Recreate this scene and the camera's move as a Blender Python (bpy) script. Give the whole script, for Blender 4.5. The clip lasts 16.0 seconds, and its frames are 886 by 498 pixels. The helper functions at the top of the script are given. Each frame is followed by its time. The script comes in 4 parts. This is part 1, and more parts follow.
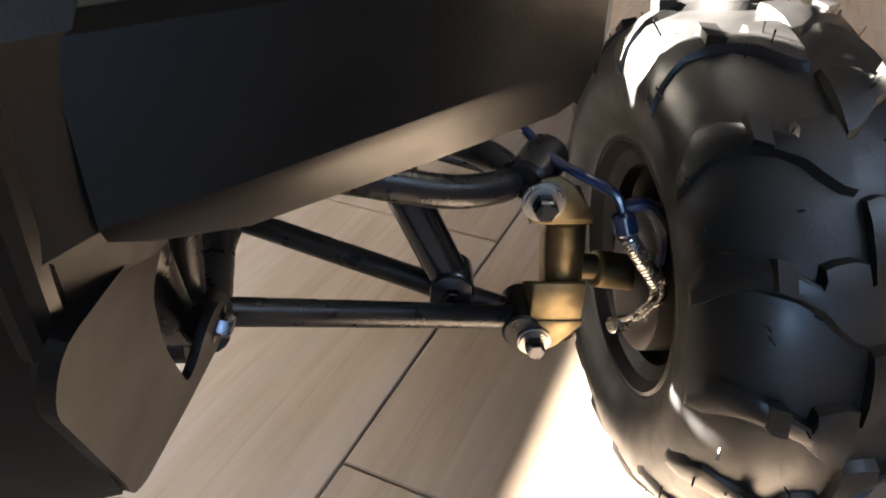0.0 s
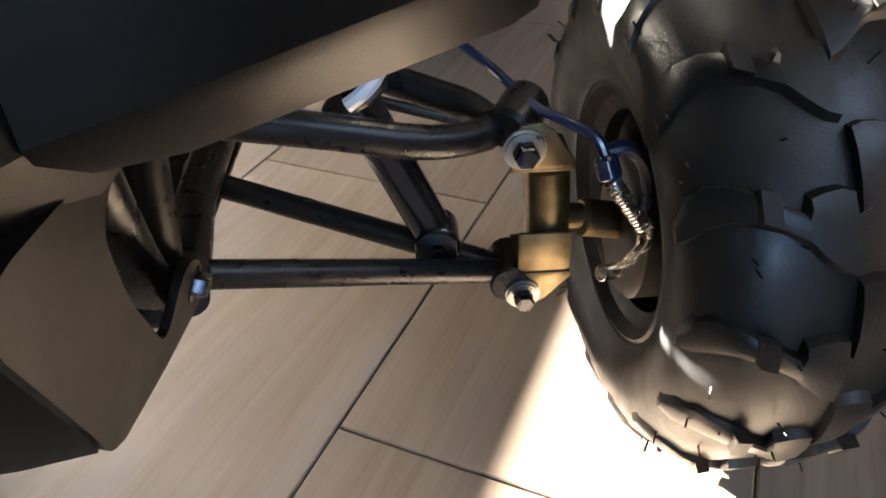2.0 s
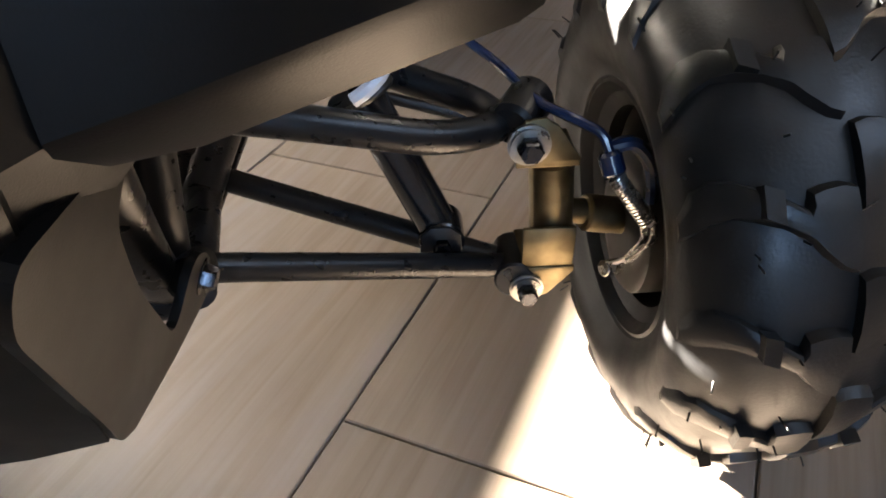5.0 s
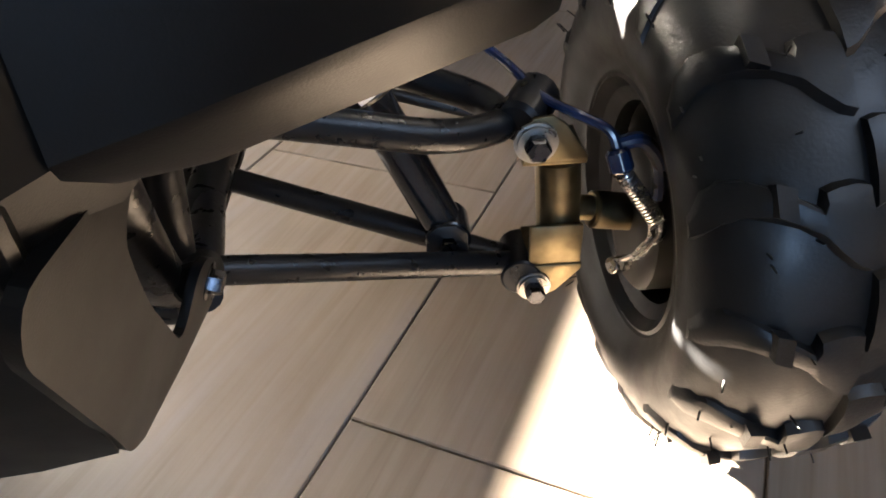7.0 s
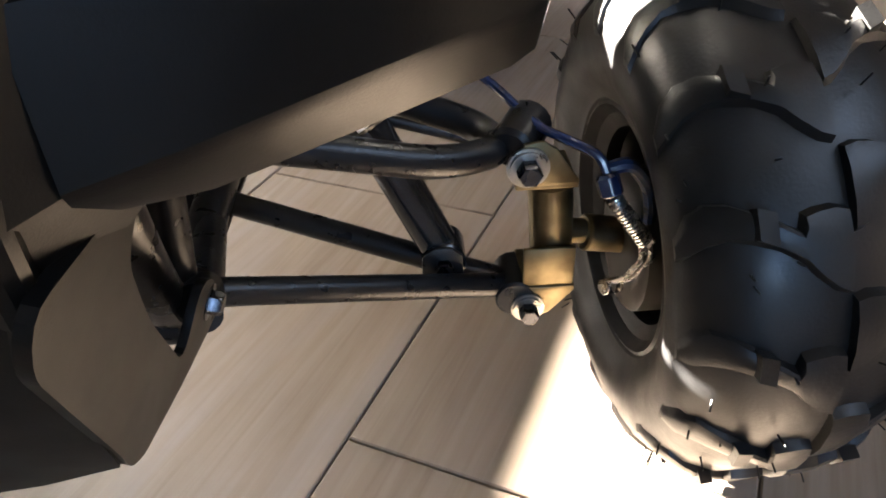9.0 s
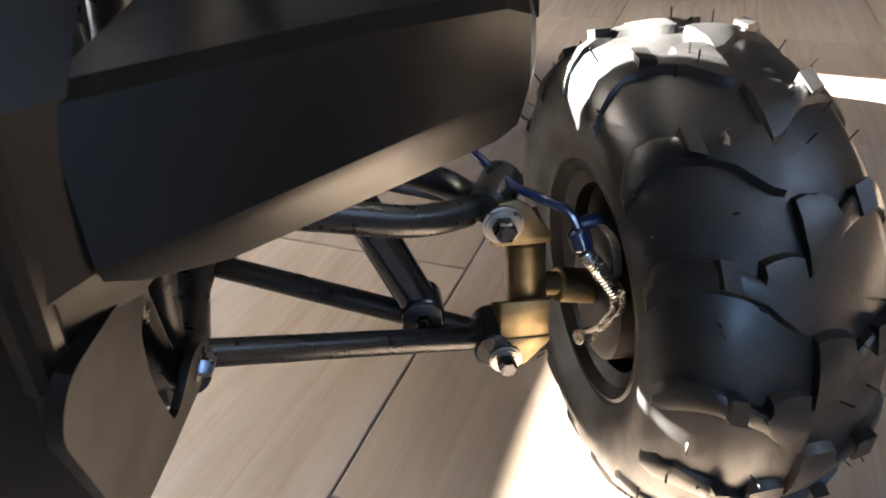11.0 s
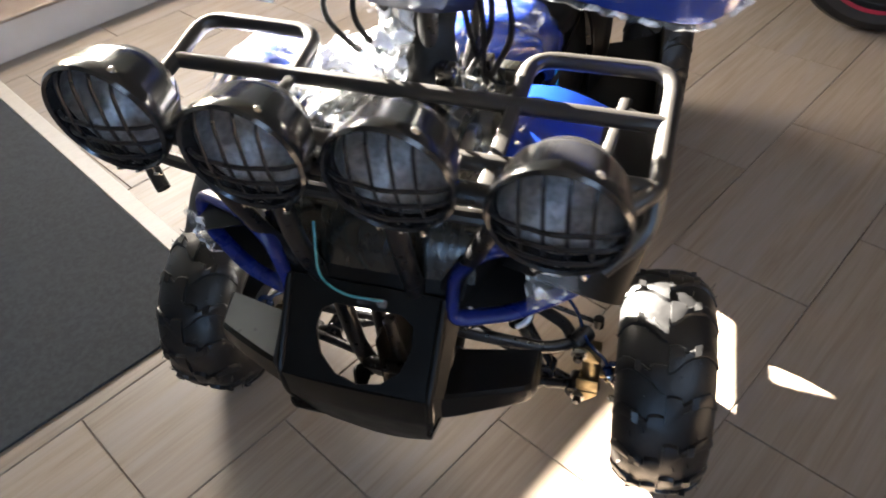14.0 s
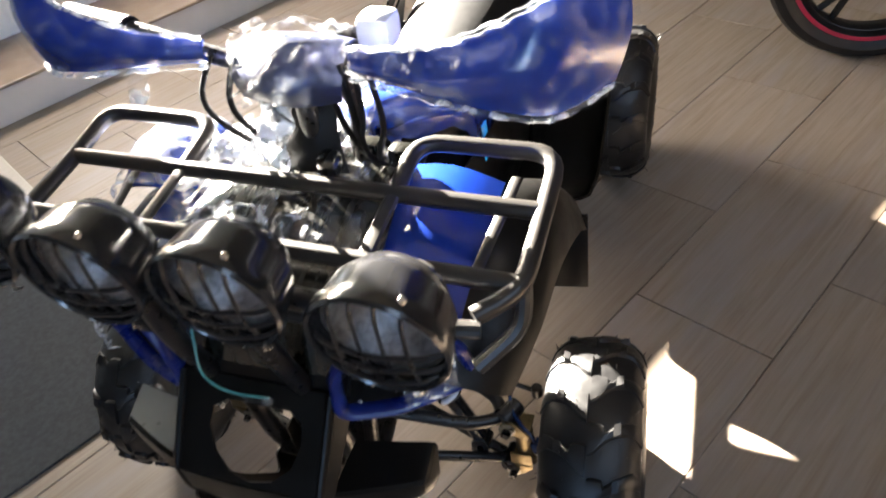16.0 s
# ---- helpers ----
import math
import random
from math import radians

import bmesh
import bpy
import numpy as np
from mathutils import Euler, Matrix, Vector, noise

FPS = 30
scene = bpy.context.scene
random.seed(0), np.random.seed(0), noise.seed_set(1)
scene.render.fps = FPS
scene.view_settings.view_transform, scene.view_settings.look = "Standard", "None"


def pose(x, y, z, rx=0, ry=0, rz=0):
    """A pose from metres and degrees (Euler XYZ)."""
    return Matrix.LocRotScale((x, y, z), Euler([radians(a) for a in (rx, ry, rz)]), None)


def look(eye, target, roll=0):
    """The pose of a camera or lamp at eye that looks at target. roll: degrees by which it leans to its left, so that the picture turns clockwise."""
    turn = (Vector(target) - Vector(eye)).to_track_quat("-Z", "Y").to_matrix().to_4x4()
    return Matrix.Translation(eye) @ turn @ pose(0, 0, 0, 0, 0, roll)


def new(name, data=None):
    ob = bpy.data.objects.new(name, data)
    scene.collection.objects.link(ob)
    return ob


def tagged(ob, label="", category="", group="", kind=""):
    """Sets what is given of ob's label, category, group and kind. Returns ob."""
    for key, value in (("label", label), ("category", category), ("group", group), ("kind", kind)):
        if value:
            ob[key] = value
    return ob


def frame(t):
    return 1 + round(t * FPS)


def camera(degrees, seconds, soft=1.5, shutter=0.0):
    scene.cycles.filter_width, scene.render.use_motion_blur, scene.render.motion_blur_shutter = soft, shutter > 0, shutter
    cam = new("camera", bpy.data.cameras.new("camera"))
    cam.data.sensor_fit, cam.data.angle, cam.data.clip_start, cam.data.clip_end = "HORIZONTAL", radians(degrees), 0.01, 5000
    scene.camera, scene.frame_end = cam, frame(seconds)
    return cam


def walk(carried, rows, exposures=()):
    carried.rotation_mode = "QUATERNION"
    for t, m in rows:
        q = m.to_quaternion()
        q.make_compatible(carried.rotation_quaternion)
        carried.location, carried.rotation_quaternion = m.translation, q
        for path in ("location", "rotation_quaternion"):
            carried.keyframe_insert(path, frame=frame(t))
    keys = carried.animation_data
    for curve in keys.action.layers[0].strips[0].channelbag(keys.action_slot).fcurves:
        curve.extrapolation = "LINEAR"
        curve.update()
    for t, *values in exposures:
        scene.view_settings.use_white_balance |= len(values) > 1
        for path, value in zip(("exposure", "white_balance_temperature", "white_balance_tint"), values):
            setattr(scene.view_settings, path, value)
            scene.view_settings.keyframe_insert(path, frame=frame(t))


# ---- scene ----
cam = camera(64.0, 16.0, soft=1.8, shutter=0.4)
PATH = [
    (0, (0.171, -0.422, 0.447), (0.115, 1.233, -0.674), 0.8),
    (0.5, (0.167, -0.418, 0.437), (0.147, 1.207, -0.729), 1.2),
    (1, (0.175, -0.416, 0.432), (0.141, 1.179, -0.774), -0.9),
    (1.5, (0.177, -0.421, 0.441), (0.162, 1.184, -0.753), -1.1),
    (2, (0.18, -0.423, 0.433), (0.129, 1.191, -0.747), -1.9),
    (2.5, (0.179, -0.422, 0.435), (0.134, 1.185, -0.755), -1.5),
    (3, (0.179, -0.426, 0.437), (0.128, 1.183, -0.75), -1.3),
    (3.5, (0.178, -0.422, 0.439), (0.149, 1.168, -0.774), -1.4),
    (4, (0.179, -0.426, 0.436), (0.132, 1.181, -0.754), -1.5),
    (6.5, (0.179, -0.424, 0.434), (0.115, 1.175, -0.765), -2.0),
    (7, (0.176, -0.42, 0.437), (0.112, 1.169, -0.776), -2.5),
    (7.5, (0.181, -0.427, 0.433), (0.101, 1.177, -0.759), -2.8),
    (8, (0.181, -0.43, 0.436), (0.131, 1.183, -0.745), -2.1),
    (10.5, (0.18, -0.426, 0.448), (0.072, 1.251, -0.636), -3.4),
    (11, (0.174, -0.44, 0.454), (0.2, 1.267, -0.589), -2.2),
    (11.2, (0.17, -0.449, 0.461), (0.212, 1.264, -0.57), -1.4),
    (11.5, (0.173, -0.439, 0.456), (0.172, 1.264, -0.592), -2.3),
    (11.6, (0.173, -0.44, 0.46), (0.172, 1.266, -0.584), -1.9),
    (12, (0.181, -0.44, 0.47), (0.13, 1.325, -0.469), -4.0),
    (12.1, (0.195, -0.449, 0.486), (0.033, 1.294, -0.481), -5.7),
    (12.4, (0.259, -0.471, 0.546), (-0.182, 1.043, -0.684), -10.0),
    (12.6, (0.251, -0.515, 0.67), (-0.034, 0.881, -0.734), -8.4),
    (12.8, (0.266, -0.552, 0.836), (0.015, 0.766, -0.648), -7.0),
    (13, (0.279, -0.596, 1.0), (0.042, 0.706, -0.5), -4.8),
    (13.2, (0.242, -0.633, 1.044), (0.047, 0.753, -0.384), -4.8),
    (13.3, (0.226, -0.647, 1.050), (0.016, 0.752, -0.366), -5.0),
    (13.5, (0.212, -0.674, 1.061), (-0.085, 0.71, -0.356), -4.7),
    (13.7, (0.238, -0.702, 1.085), (-0.222, 0.658, -0.315), -4.7),
    (13.9, (0.296, -0.730, 1.098), (-0.300, 0.594, -0.281), -5.1),
    (14.1, (0.366, -0.758, 1.098), (-0.285, 0.586, -0.243), -6.2),
    (14.3, (0.402, -0.773, 1.095), (-0.239, 0.598, -0.213), -6.7),
    (14.5, (0.402, -0.771, 1.098), (-0.258, 0.611, -0.190), -6.3),
    (14.7, (0.412, -0.769, 1.102), (-0.310, 0.628, -0.137), -6.6),
    (15, (0.445, -0.773, 1.120), (-0.285, 0.637, -0.096), -7.1),
    (15.2, (0.465, -0.768, 1.125), (-0.224, 0.657, -0.098), -7.2),
    (15.4, (0.478, -0.752, 1.125), (-0.203, 0.668, -0.107), -7.7),
    (15.6, (0.477, -0.717, 1.127), (-0.232, 0.657, -0.144), -8.8),
    (16, (0.471, -0.619, 1.124), (-0.262, 0.714, -0.175), -10.4),
]
walk(cam, [(t, look(eye, target, roll)) for t, eye, target, roll in PATH], [(0.0, 6.34, 6850, 10), (0.8, 6.34, 6850, 10), (1.5, 6.19, 6850, 10), (4.0, 6.19, 6850, 10), (10.5, 6.42, 6700, 10), (11.2, 6.64, 6600, 10), (12.1, 7.01, 6600, 10), (12.6, 6.72, 6850, 10), (13.2, 6.14, 6850, 10), (14.0, 5.93, 6850, 10), (16.0, 5.89, 6850, 10)])

# ---- light ----
SUN_ELEV, SUN_AZ = 18.0, 153.0      # height, and the bearing that the sun shines from (degrees from +x, counter-clockwise)
world = bpy.data.worlds.new("sky")
scene.world = world
world.use_nodes = True
wn = world.node_tree
sky = wn.nodes.new("ShaderNodeTexSky")
sky.sky_type, sky.sun_disc = "NISHITA", False
sky.sun_elevation, sky.sun_rotation = radians(SUN_ELEV), radians(90 - SUN_AZ)
wn.links.new(sky.outputs[0], wn.nodes["Background"].inputs[0])
wn.nodes["Background"].inputs[1].default_value = 0.03

ce, se = math.cos(radians(SUN_ELEV)), math.sin(radians(SUN_ELEV))
sun_way = Vector((ce * math.cos(radians(SUN_AZ)), ce * math.sin(radians(SUN_AZ)), se))
sun = new("sun", bpy.data.lights.new("sun", "SUN"))
sun.data.energy, sun.data.angle, sun.data.color = 5.0, radians(0.5), (1.0, 0.94, 0.85)
sun.matrix_world = look(sun_way * 20, (0, 0, 0))


SKY_DOOR, FILL_EAST, SKY_WEST = 0.50, 0.36, 1.2          # watts


def area_lamp(name, m, w, h, watts, color):
    ob = new(name, bpy.data.lights.new(name, "AREA"))
    ob.data.shape, ob.data.size, ob.data.size_y = "RECTANGLE", w, h
    ob.data.energy, ob.data.color = watts, color
    ob.matrix_world = m
    return ob


# ---- materials ----
def material(name, color, rough=0.5, metal=0.0, vary=0.0, scale=20.0, bump=0.0, bump_scale=200.0, coat=0.0, spec=0.5, stretch=(1, 1, 1),
             rough_vary=0.0, color2=None, per_piece=0.0):
    """Principled material with colour variation at one scale, fine relief at another and uneven gloss."""
    m = bpy.data.materials.new(name)
    m.use_nodes = True
    nt = m.node_tree
    b = nt.nodes["Principled BSDF"]
    b.inputs["Base Color"].default_value = (*color, 1)
    b.inputs["Roughness"].default_value, b.inputs["Metallic"].default_value = rough, metal
    b.inputs["Coat Weight"].default_value, b.inputs["Coat Roughness"].default_value = coat, 0.08
    b.inputs["Specular IOR Level"].default_value = spec
    tc = nt.nodes.new("ShaderNodeTexCoord")
    mp = nt.nodes.new("ShaderNodeMapping")
    mp.inputs["Scale"].default_value = stretch
    nt.links.new(tc.outputs["Object"], mp.inputs[0])
    if vary or color2:
        n = nt.nodes.new("ShaderNodeTexNoise")
        n.inputs["Scale"].default_value, n.inputs["Detail"].default_value = scale, 8
        nt.links.new(mp.outputs[0], n.inputs[0])
        r = nt.nodes.new("ShaderNodeValToRGB")
        c2 = color2 or tuple(c * (1 + vary) for c in color)
        c1 = color if color2 else tuple(c * (1 - vary) for c in color)
        r.color_ramp.elements[0].position, r.color_ramp.elements[1].position = 0.35, 0.65
        r.color_ramp.elements[0].color, r.color_ramp.elements[1].color = (*c1, 1), (*c2, 1)
        nt.links.new(n.outputs[0], r.inputs[0])
        out = r.outputs[0]
        if per_piece:
            oi = nt.nodes.new("ShaderNodeObjectInfo")
            mr = nt.nodes.new("ShaderNodeMapRange")
            mr.inputs[3].default_value, mr.inputs[4].default_value = 1 - per_piece, 1 + per_piece
            nt.links.new(oi.outputs["Random"], mr.inputs[0])
            mx = nt.nodes.new("ShaderNodeVectorMath")
            mx.operation = "SCALE"
            nt.links.new(out, mx.inputs[0]), nt.links.new(mr.outputs[0], mx.inputs[3])
            out = mx.outputs[0]
        nt.links.new(out, b.inputs["Base Color"])
    if rough_vary:
        n2 = nt.nodes.new("ShaderNodeTexNoise")
        n2.inputs["Scale"].default_value, n2.inputs["Detail"].default_value = scale * 1.7, 5
        nt.links.new(mp.outputs[0], n2.inputs[0])
        m2 = nt.nodes.new("ShaderNodeMapRange")
        m2.inputs[1].default_value, m2.inputs[2].default_value = 0.3, 0.7
        m2.inputs[3].default_value, m2.inputs[4].default_value = max(0.02, rough - rough_vary), min(1, rough + rough_vary)
        nt.links.new(n2.outputs[0], m2.inputs[0]), nt.links.new(m2.outputs[0], b.inputs["Roughness"])
    if bump:
        n3 = nt.nodes.new("ShaderNodeTexNoise")
        n3.inputs["Scale"].default_value, n3.inputs["Detail"].default_value = bump_scale, 4
        nt.links.new(mp.outputs[0], n3.inputs[0])
        bm_ = nt.nodes.new("ShaderNodeBump")
        bm_.inputs["Strength"].default_value, bm_.inputs["Distance"].default_value = bump, 0.002
        nt.links.new(n3.outputs[0], bm_.inputs["Height"]), nt.links.new(bm_.outputs[0], b.inputs["Normal"])
    return m


def tile_material():
    """Wood-look porcelain: long streaks along the plank, fine grain, slight gloss; each tile takes another stretch of the grain."""
    m = bpy.data.materials.new("wood_look_porcelain")
    m.use_nodes = True
    nt = m.node_tree
    b = nt.nodes["Principled BSDF"]
    tc, oi = nt.nodes.new("ShaderNodeTexCoord"), nt.nodes.new("ShaderNodeObjectInfo")
    add = nt.nodes.new("ShaderNodeVectorMath")
    add.operation = "MULTIPLY_ADD"
    cmb = nt.nodes.new("ShaderNodeCombineXYZ")
    for k in range(3):
        nt.links.new(oi.outputs["Random"], cmb.inputs[k])
    add.inputs[1].default_value = (37, 21, 11)
    nt.links.new(cmb.outputs[0], add.inputs[0]), nt.links.new(tc.outputs["Object"], add.inputs[2])

    def noise_at(sx, sy, detail, dist):
        mp = nt.nodes.new("ShaderNodeMapping")
        mp.inputs["Scale"].default_value = (sx, sy, 1)
        nt.links.new(add.outputs[0], mp.inputs[0])
        n = nt.nodes.new("ShaderNodeTexNoise")
        n.inputs["Scale"].default_value, n.inputs["Detail"].default_value, n.inputs["Distortion"].default_value = 1.0, detail, dist
        nt.links.new(mp.outputs[0], n.inputs[0])
        return n.outputs[0]

    broad, fine = noise_at(2.4, 40, 9, 1.6), noise_at(7, 150, 6, 0.9)
    mix = nt.nodes.new("ShaderNodeMath")
    mix.operation = "MULTIPLY_ADD"
    mix.inputs[1].default_value = 0.55
    nt.links.new(fine, mix.inputs[0]), nt.links.new(broad, mix.inputs[2])
    r = nt.nodes.new("ShaderNodeValToRGB")
    e = r.color_ramp.elements
    e[0].position, e[0].color = 0.49, (0.222, 0.168, 0.122, 1)
    e[1].position, e[1].color = 0.97, (0.308, 0.247, 0.196, 1)
    mid = e.new(0.72)
    mid.color = (0.266, 0.209, 0.160, 1)
    nt.links.new(mix.outputs[0], r.inputs[0])
    mr = nt.nodes.new("ShaderNodeMapRange")
    mr.inputs[3].default_value, mr.inputs[4].default_value = 0.93, 1.07
    nt.links.new(oi.outputs["Random"], mr.inputs[0])
    # cool greyish veils paint a bluish sheen across the warm body
    sheen, mixer = nt.nodes.new("ShaderNodeMapRange"), nt.nodes.new("ShaderNodeMix")
    mixer.data_type = "RGBA"
    sheen.inputs[1].default_value, sheen.inputs[2].default_value, sheen.inputs[4].default_value = 0.46, 0.68, 0.75
    nt.links.new(noise_at(1.6, 9, 4, 1.2), sheen.inputs[0]), nt.links.new(sheen.outputs[0], mixer.inputs["Factor"])
    nt.links.new(r.outputs[0], mixer.inputs[6])
    mixer.inputs[7].default_value = (0.285, 0.240, 0.215, 1)
    sc = nt.nodes.new("ShaderNodeVectorMath")
    sc.operation = "SCALE"
    nt.links.new(mixer.outputs[2], sc.inputs[0]), nt.links.new(mr.outputs[0], sc.inputs[3])
    nt.links.new(sc.outputs[0], b.inputs["Base Color"])
    m2 = nt.nodes.new("ShaderNodeMapRange")
    m2.inputs[1].default_value, m2.inputs[2].default_value, m2.inputs[3].default_value, m2.inputs[4].default_value = 0.35, 0.95, 0.56, 0.42
    nt.links.new(mix.outputs[0], m2.inputs[0]), nt.links.new(m2.outputs[0], b.inputs["Roughness"])
    bp = nt.nodes.new("ShaderNodeBump")
    bp.inputs["Strength"].default_value, bp.inputs["Distance"].default_value = 0.25, 0.001
    nt.links.new(fine, bp.inputs["Height"]), nt.links.new(bp.outputs[0], b.inputs["Normal"])
    return m


def film_material(name, body):
    """Clear packing film: mostly see-through, with a faint milky body and sharp gloss on its creases."""
    m = bpy.data.materials.new(name)
    m.use_nodes = True
    nt = m.node_tree
    b = nt.nodes["Principled BSDF"]
    b.inputs["Base Color"].default_value, b.inputs["Roughness"].default_value = (0.85, 0.88, 0.92, 1), 0.12
    b.inputs["Coat Weight"].default_value = 1.0
    tc, n = nt.nodes.new("ShaderNodeTexCoord"), nt.nodes.new("ShaderNodeTexNoise")
    n.inputs["Scale"].default_value, n.inputs["Detail"].default_value, n.inputs["Distortion"].default_value = 26, 5, 1.2
    nt.links.new(tc.outputs["Object"], n.inputs[0])
    mr = nt.nodes.new("ShaderNodeMapRange")
    mr.inputs[1].default_value, mr.inputs[2].default_value, mr.inputs[3].default_value, mr.inputs[4].default_value = 0.48, 0.72, body * 0.1, body * 2.8
    nt.links.new(n.outputs[0], mr.inputs[0]), nt.links.new(mr.outputs[0], b.inputs["Alpha"])
    n2 = nt.nodes.new("ShaderNodeTexNoise")
    n2.inputs["Scale"].default_value, n2.inputs["Detail"].default_value, n2.inputs["Distortion"].default_value = 60, 4, 2.0
    nt.links.new(tc.outputs["Object"], n2.inputs[0])
    bp = nt.nodes.new("ShaderNodeBump")
    bp.inputs["Strength"].default_value, bp.inputs["Distance"].default_value = 0.8, 0.004
    nt.links.new(n2.outputs[0], bp.inputs["Height"]), nt.links.new(bp.outputs[0], b.inputs["Normal"])
    return m


M_TILE = tile_material()
M_GROUT = material("dark_grout", (0.205, 0.167, 0.133), 0.9, vary=0.2, scale=60, bump=0.3)
M_WALL = material("white_wall_paint", (0.84, 0.81, 0.76), 0.75, vary=0.03, scale=3, bump=0.1, bump_scale=120)
# walls out of view, kept dark to cut bounce and reflections
M_UNSEENWALL = material("darkened_unseen_wall", (0.13, 0.11, 0.09), 0.8, vary=0.05, scale=3)
M_CEIL = material("ceiling_paint", (0.55, 0.50, 0.44), 0.85, vary=0.03, scale=2)
M_STEP = material("beige_step_riser", (0.70, 0.63, 0.55), 0.45, vary=0.06, scale=6, rough_vary=0.08)
M_STEPTOP = material("brown_step_tile", (0.27, 0.20, 0.15), 0.4, vary=0.12, scale=9, rough_vary=0.08)
M_MAT = material("dark_grey_mat", (0.034, 0.038, 0.042), 0.95, vary=0.18, scale=90, bump=0.8, bump_scale=700)
M_ALU = material("dull_aluminium", (0.46, 0.42, 0.37), 0.5, 0.0, vary=0.10, scale=30, stretch=(1, 14, 1), rough_vary=0.08)
M_PLASTIC = material("grained_black_plastic", (0.0036, 0.0034, 0.0031), 0.36, vary=0.25, scale=14, bump=0.05, bump_scale=1500, rough_vary=0.07, spec=0.22)
M_GLOSS = material("glossy_black_plastic", (0.012, 0.012, 0.013), 0.2, vary=0.2, scale=30, rough_vary=0.06, coat=0.3)
M_FRAME = material("black_powder_coat", (0.008, 0.008, 0.009), 0.32, vary=0.15, scale=60, bump=0.08, bump_scale=500, rough_vary=0.08, spec=0.4)
M_RACK = material("dark_grey_tube_paint", (0.016, 0.0145, 0.013), 0.36, vary=0.06, scale=40, rough_vary=0.02, bump=0.03, bump_scale=700)
M_RUBBER = material("black_tyre_rubber", (0.0085, 0.0084, 0.0088), 0.40, vary=0.35, scale=18, bump=0.10, bump_scale=420, rough_vary=0.10, spec=0.42)
M_BLUE = material("blue_gloss_plastic", (0.003, 0.024, 0.21), 0.22, vary=0.1, scale=8, coat=0.5, bump=0.03, bump_scale=40)
M_FILM = film_material("crumpled_clear_film", 0.075)
M_MILKY = film_material("milky_film", 0.30)
M_THINFILM = film_material("tight_clear_film", 0.035)
M_DARKFILM = material("black_plastic_in_tight_film", (0.010, 0.010, 0.008), 0.26, vary=0.3, scale=24, rough_vary=0.1, coat=0.8, bump=0.5, bump_scale=34, stretch=(2.4, 0.5, 1))
M_CYANGLINT = material("bright_cyan_glint", (0.02, 0.42, 0.85), 0.2, vary=0.1, scale=60, coat=0.6)
M_ZINC = material("yellow_zinc_steel", (0.19, 0.15, 0.085), 0.40, 1.0, vary=0.3, scale=45, rough_vary=0.12, bump=0.05)
M_STEEL = material("bright_steel", (0.62, 0.61, 0.58), 0.25, 1.0, vary=0.12, scale=70, rough_vary=0.1)
M_WASHER = material("dull_plated_steel", (0.30, 0.29, 0.27), 0.34, 1.0, vary=0.2, scale=80, rough_vary=0.1)
M_BOLT = material("dark_plated_steel", (0.06, 0.06, 0.065), 0.28, 1.0, vary=0.2, scale=80, rough_vary=0.1)
M_NAVY = material("navy_vinyl", (0.004, 0.010, 0.045), 0.36, vary=0.2, scale=24, rough_vary=0.1)
M_WINGSHEEN = material("pale_wing_reflection", (0.13, 0.135, 0.12), 0.35, vary=0.12, scale=14, rough_vary=0.1, coat=0.4)
M_EDGE = film_material("bunched_film", 0.55)
# film given a denser white body, for sun glare on its folds
M_SUNFILM = film_material("folded_sunlit_film", 1.6)
# blue plastic darkened for the shade around the headlight surround
M_SHADEBLUE = material("shaded_blue_plastic", (0.003, 0.014, 0.13), 0.30, vary=0.15, scale=20, rough_vary=0.08)
M_SPRING = material("pale_grey_coil_paint", (0.62, 0.66, 0.72), 0.3, vary=0.06, scale=30, coat=0.4)
M_CABLE = material("blue_black_cable", (0.008, 0.022, 0.070), 0.22, vary=0.2, scale=60, coat=0.4)
M_TEAL = material("teal_wire", (0.03, 0.20, 0.20), 0.4, vary=0.1, scale=50)
M_WHITE = material("off_white_plastic", (0.62, 0.62, 0.60), 0.35, vary=0.06, scale=30)
M_SEAT = material("black_vinyl", (0.0045, 0.0045, 0.005), 0.60, vary=0.2, scale=30, bump=0.3, bump_scale=420, rough_vary=0.06, spec=0.12)
M_RED = material("red_rim_tape", (0.42, 0.012, 0.05), 0.4, vary=0.1, scale=40)
M_RIM = material("satin_black_rim", (0.006, 0.006, 0.0065), 0.36, 0.0, vary=0.15, scale=40, rough_vary=0.08)
M_REFLECT = material("silver_reflector", (0.46, 0.46, 0.455), 0.28, 1.0, vary=0.22, scale=170, bump=1.0, bump_scale=190)
M_GREYPANEL = material("dull_grey_casting", (0.055, 0.05, 0.045), 0.42, vary=0.08, scale=20, rough_vary=0.06)


def glass_material():
    m = bpy.data.materials.new("clear_lens_glass")
    m.use_nodes = True
    b = m.node_tree.nodes["Principled BSDF"]
    b.inputs["Base Color"].default_value, b.inputs["Roughness"].default_value = (0.92, 0.95, 1, 1), 0.03
    b.inputs["Transmission Weight"].default_value, b.inputs["IOR"].default_value = 1.0, 1.45
    return m


M_GLASS = glass_material()


# ---- mesh helpers ----
def finish(name, bm, mat, parent=None, label="", smooth=True, angle=35.0, m=None):
    """Links a bmesh as one mesh object."""
    bmesh.ops.recalc_face_normals(bm, faces=bm.faces)
    if smooth:
        for f in bm.faces:
            f.smooth = True
        for e in bm.edges:
            if len(e.link_faces) == 2 and e.calc_face_angle(0) > radians(angle):
                e.smooth = False
    me = bpy.data.meshes.new(name)
    bm.to_mesh(me)
    bm.free()
    me.materials.append(mat)
    ob = new(name, me)
    if parent:
        ob.parent = parent
    if m is not None:
        ob.matrix_basis = m
    if label:
        ob["label"] = label
    return ob


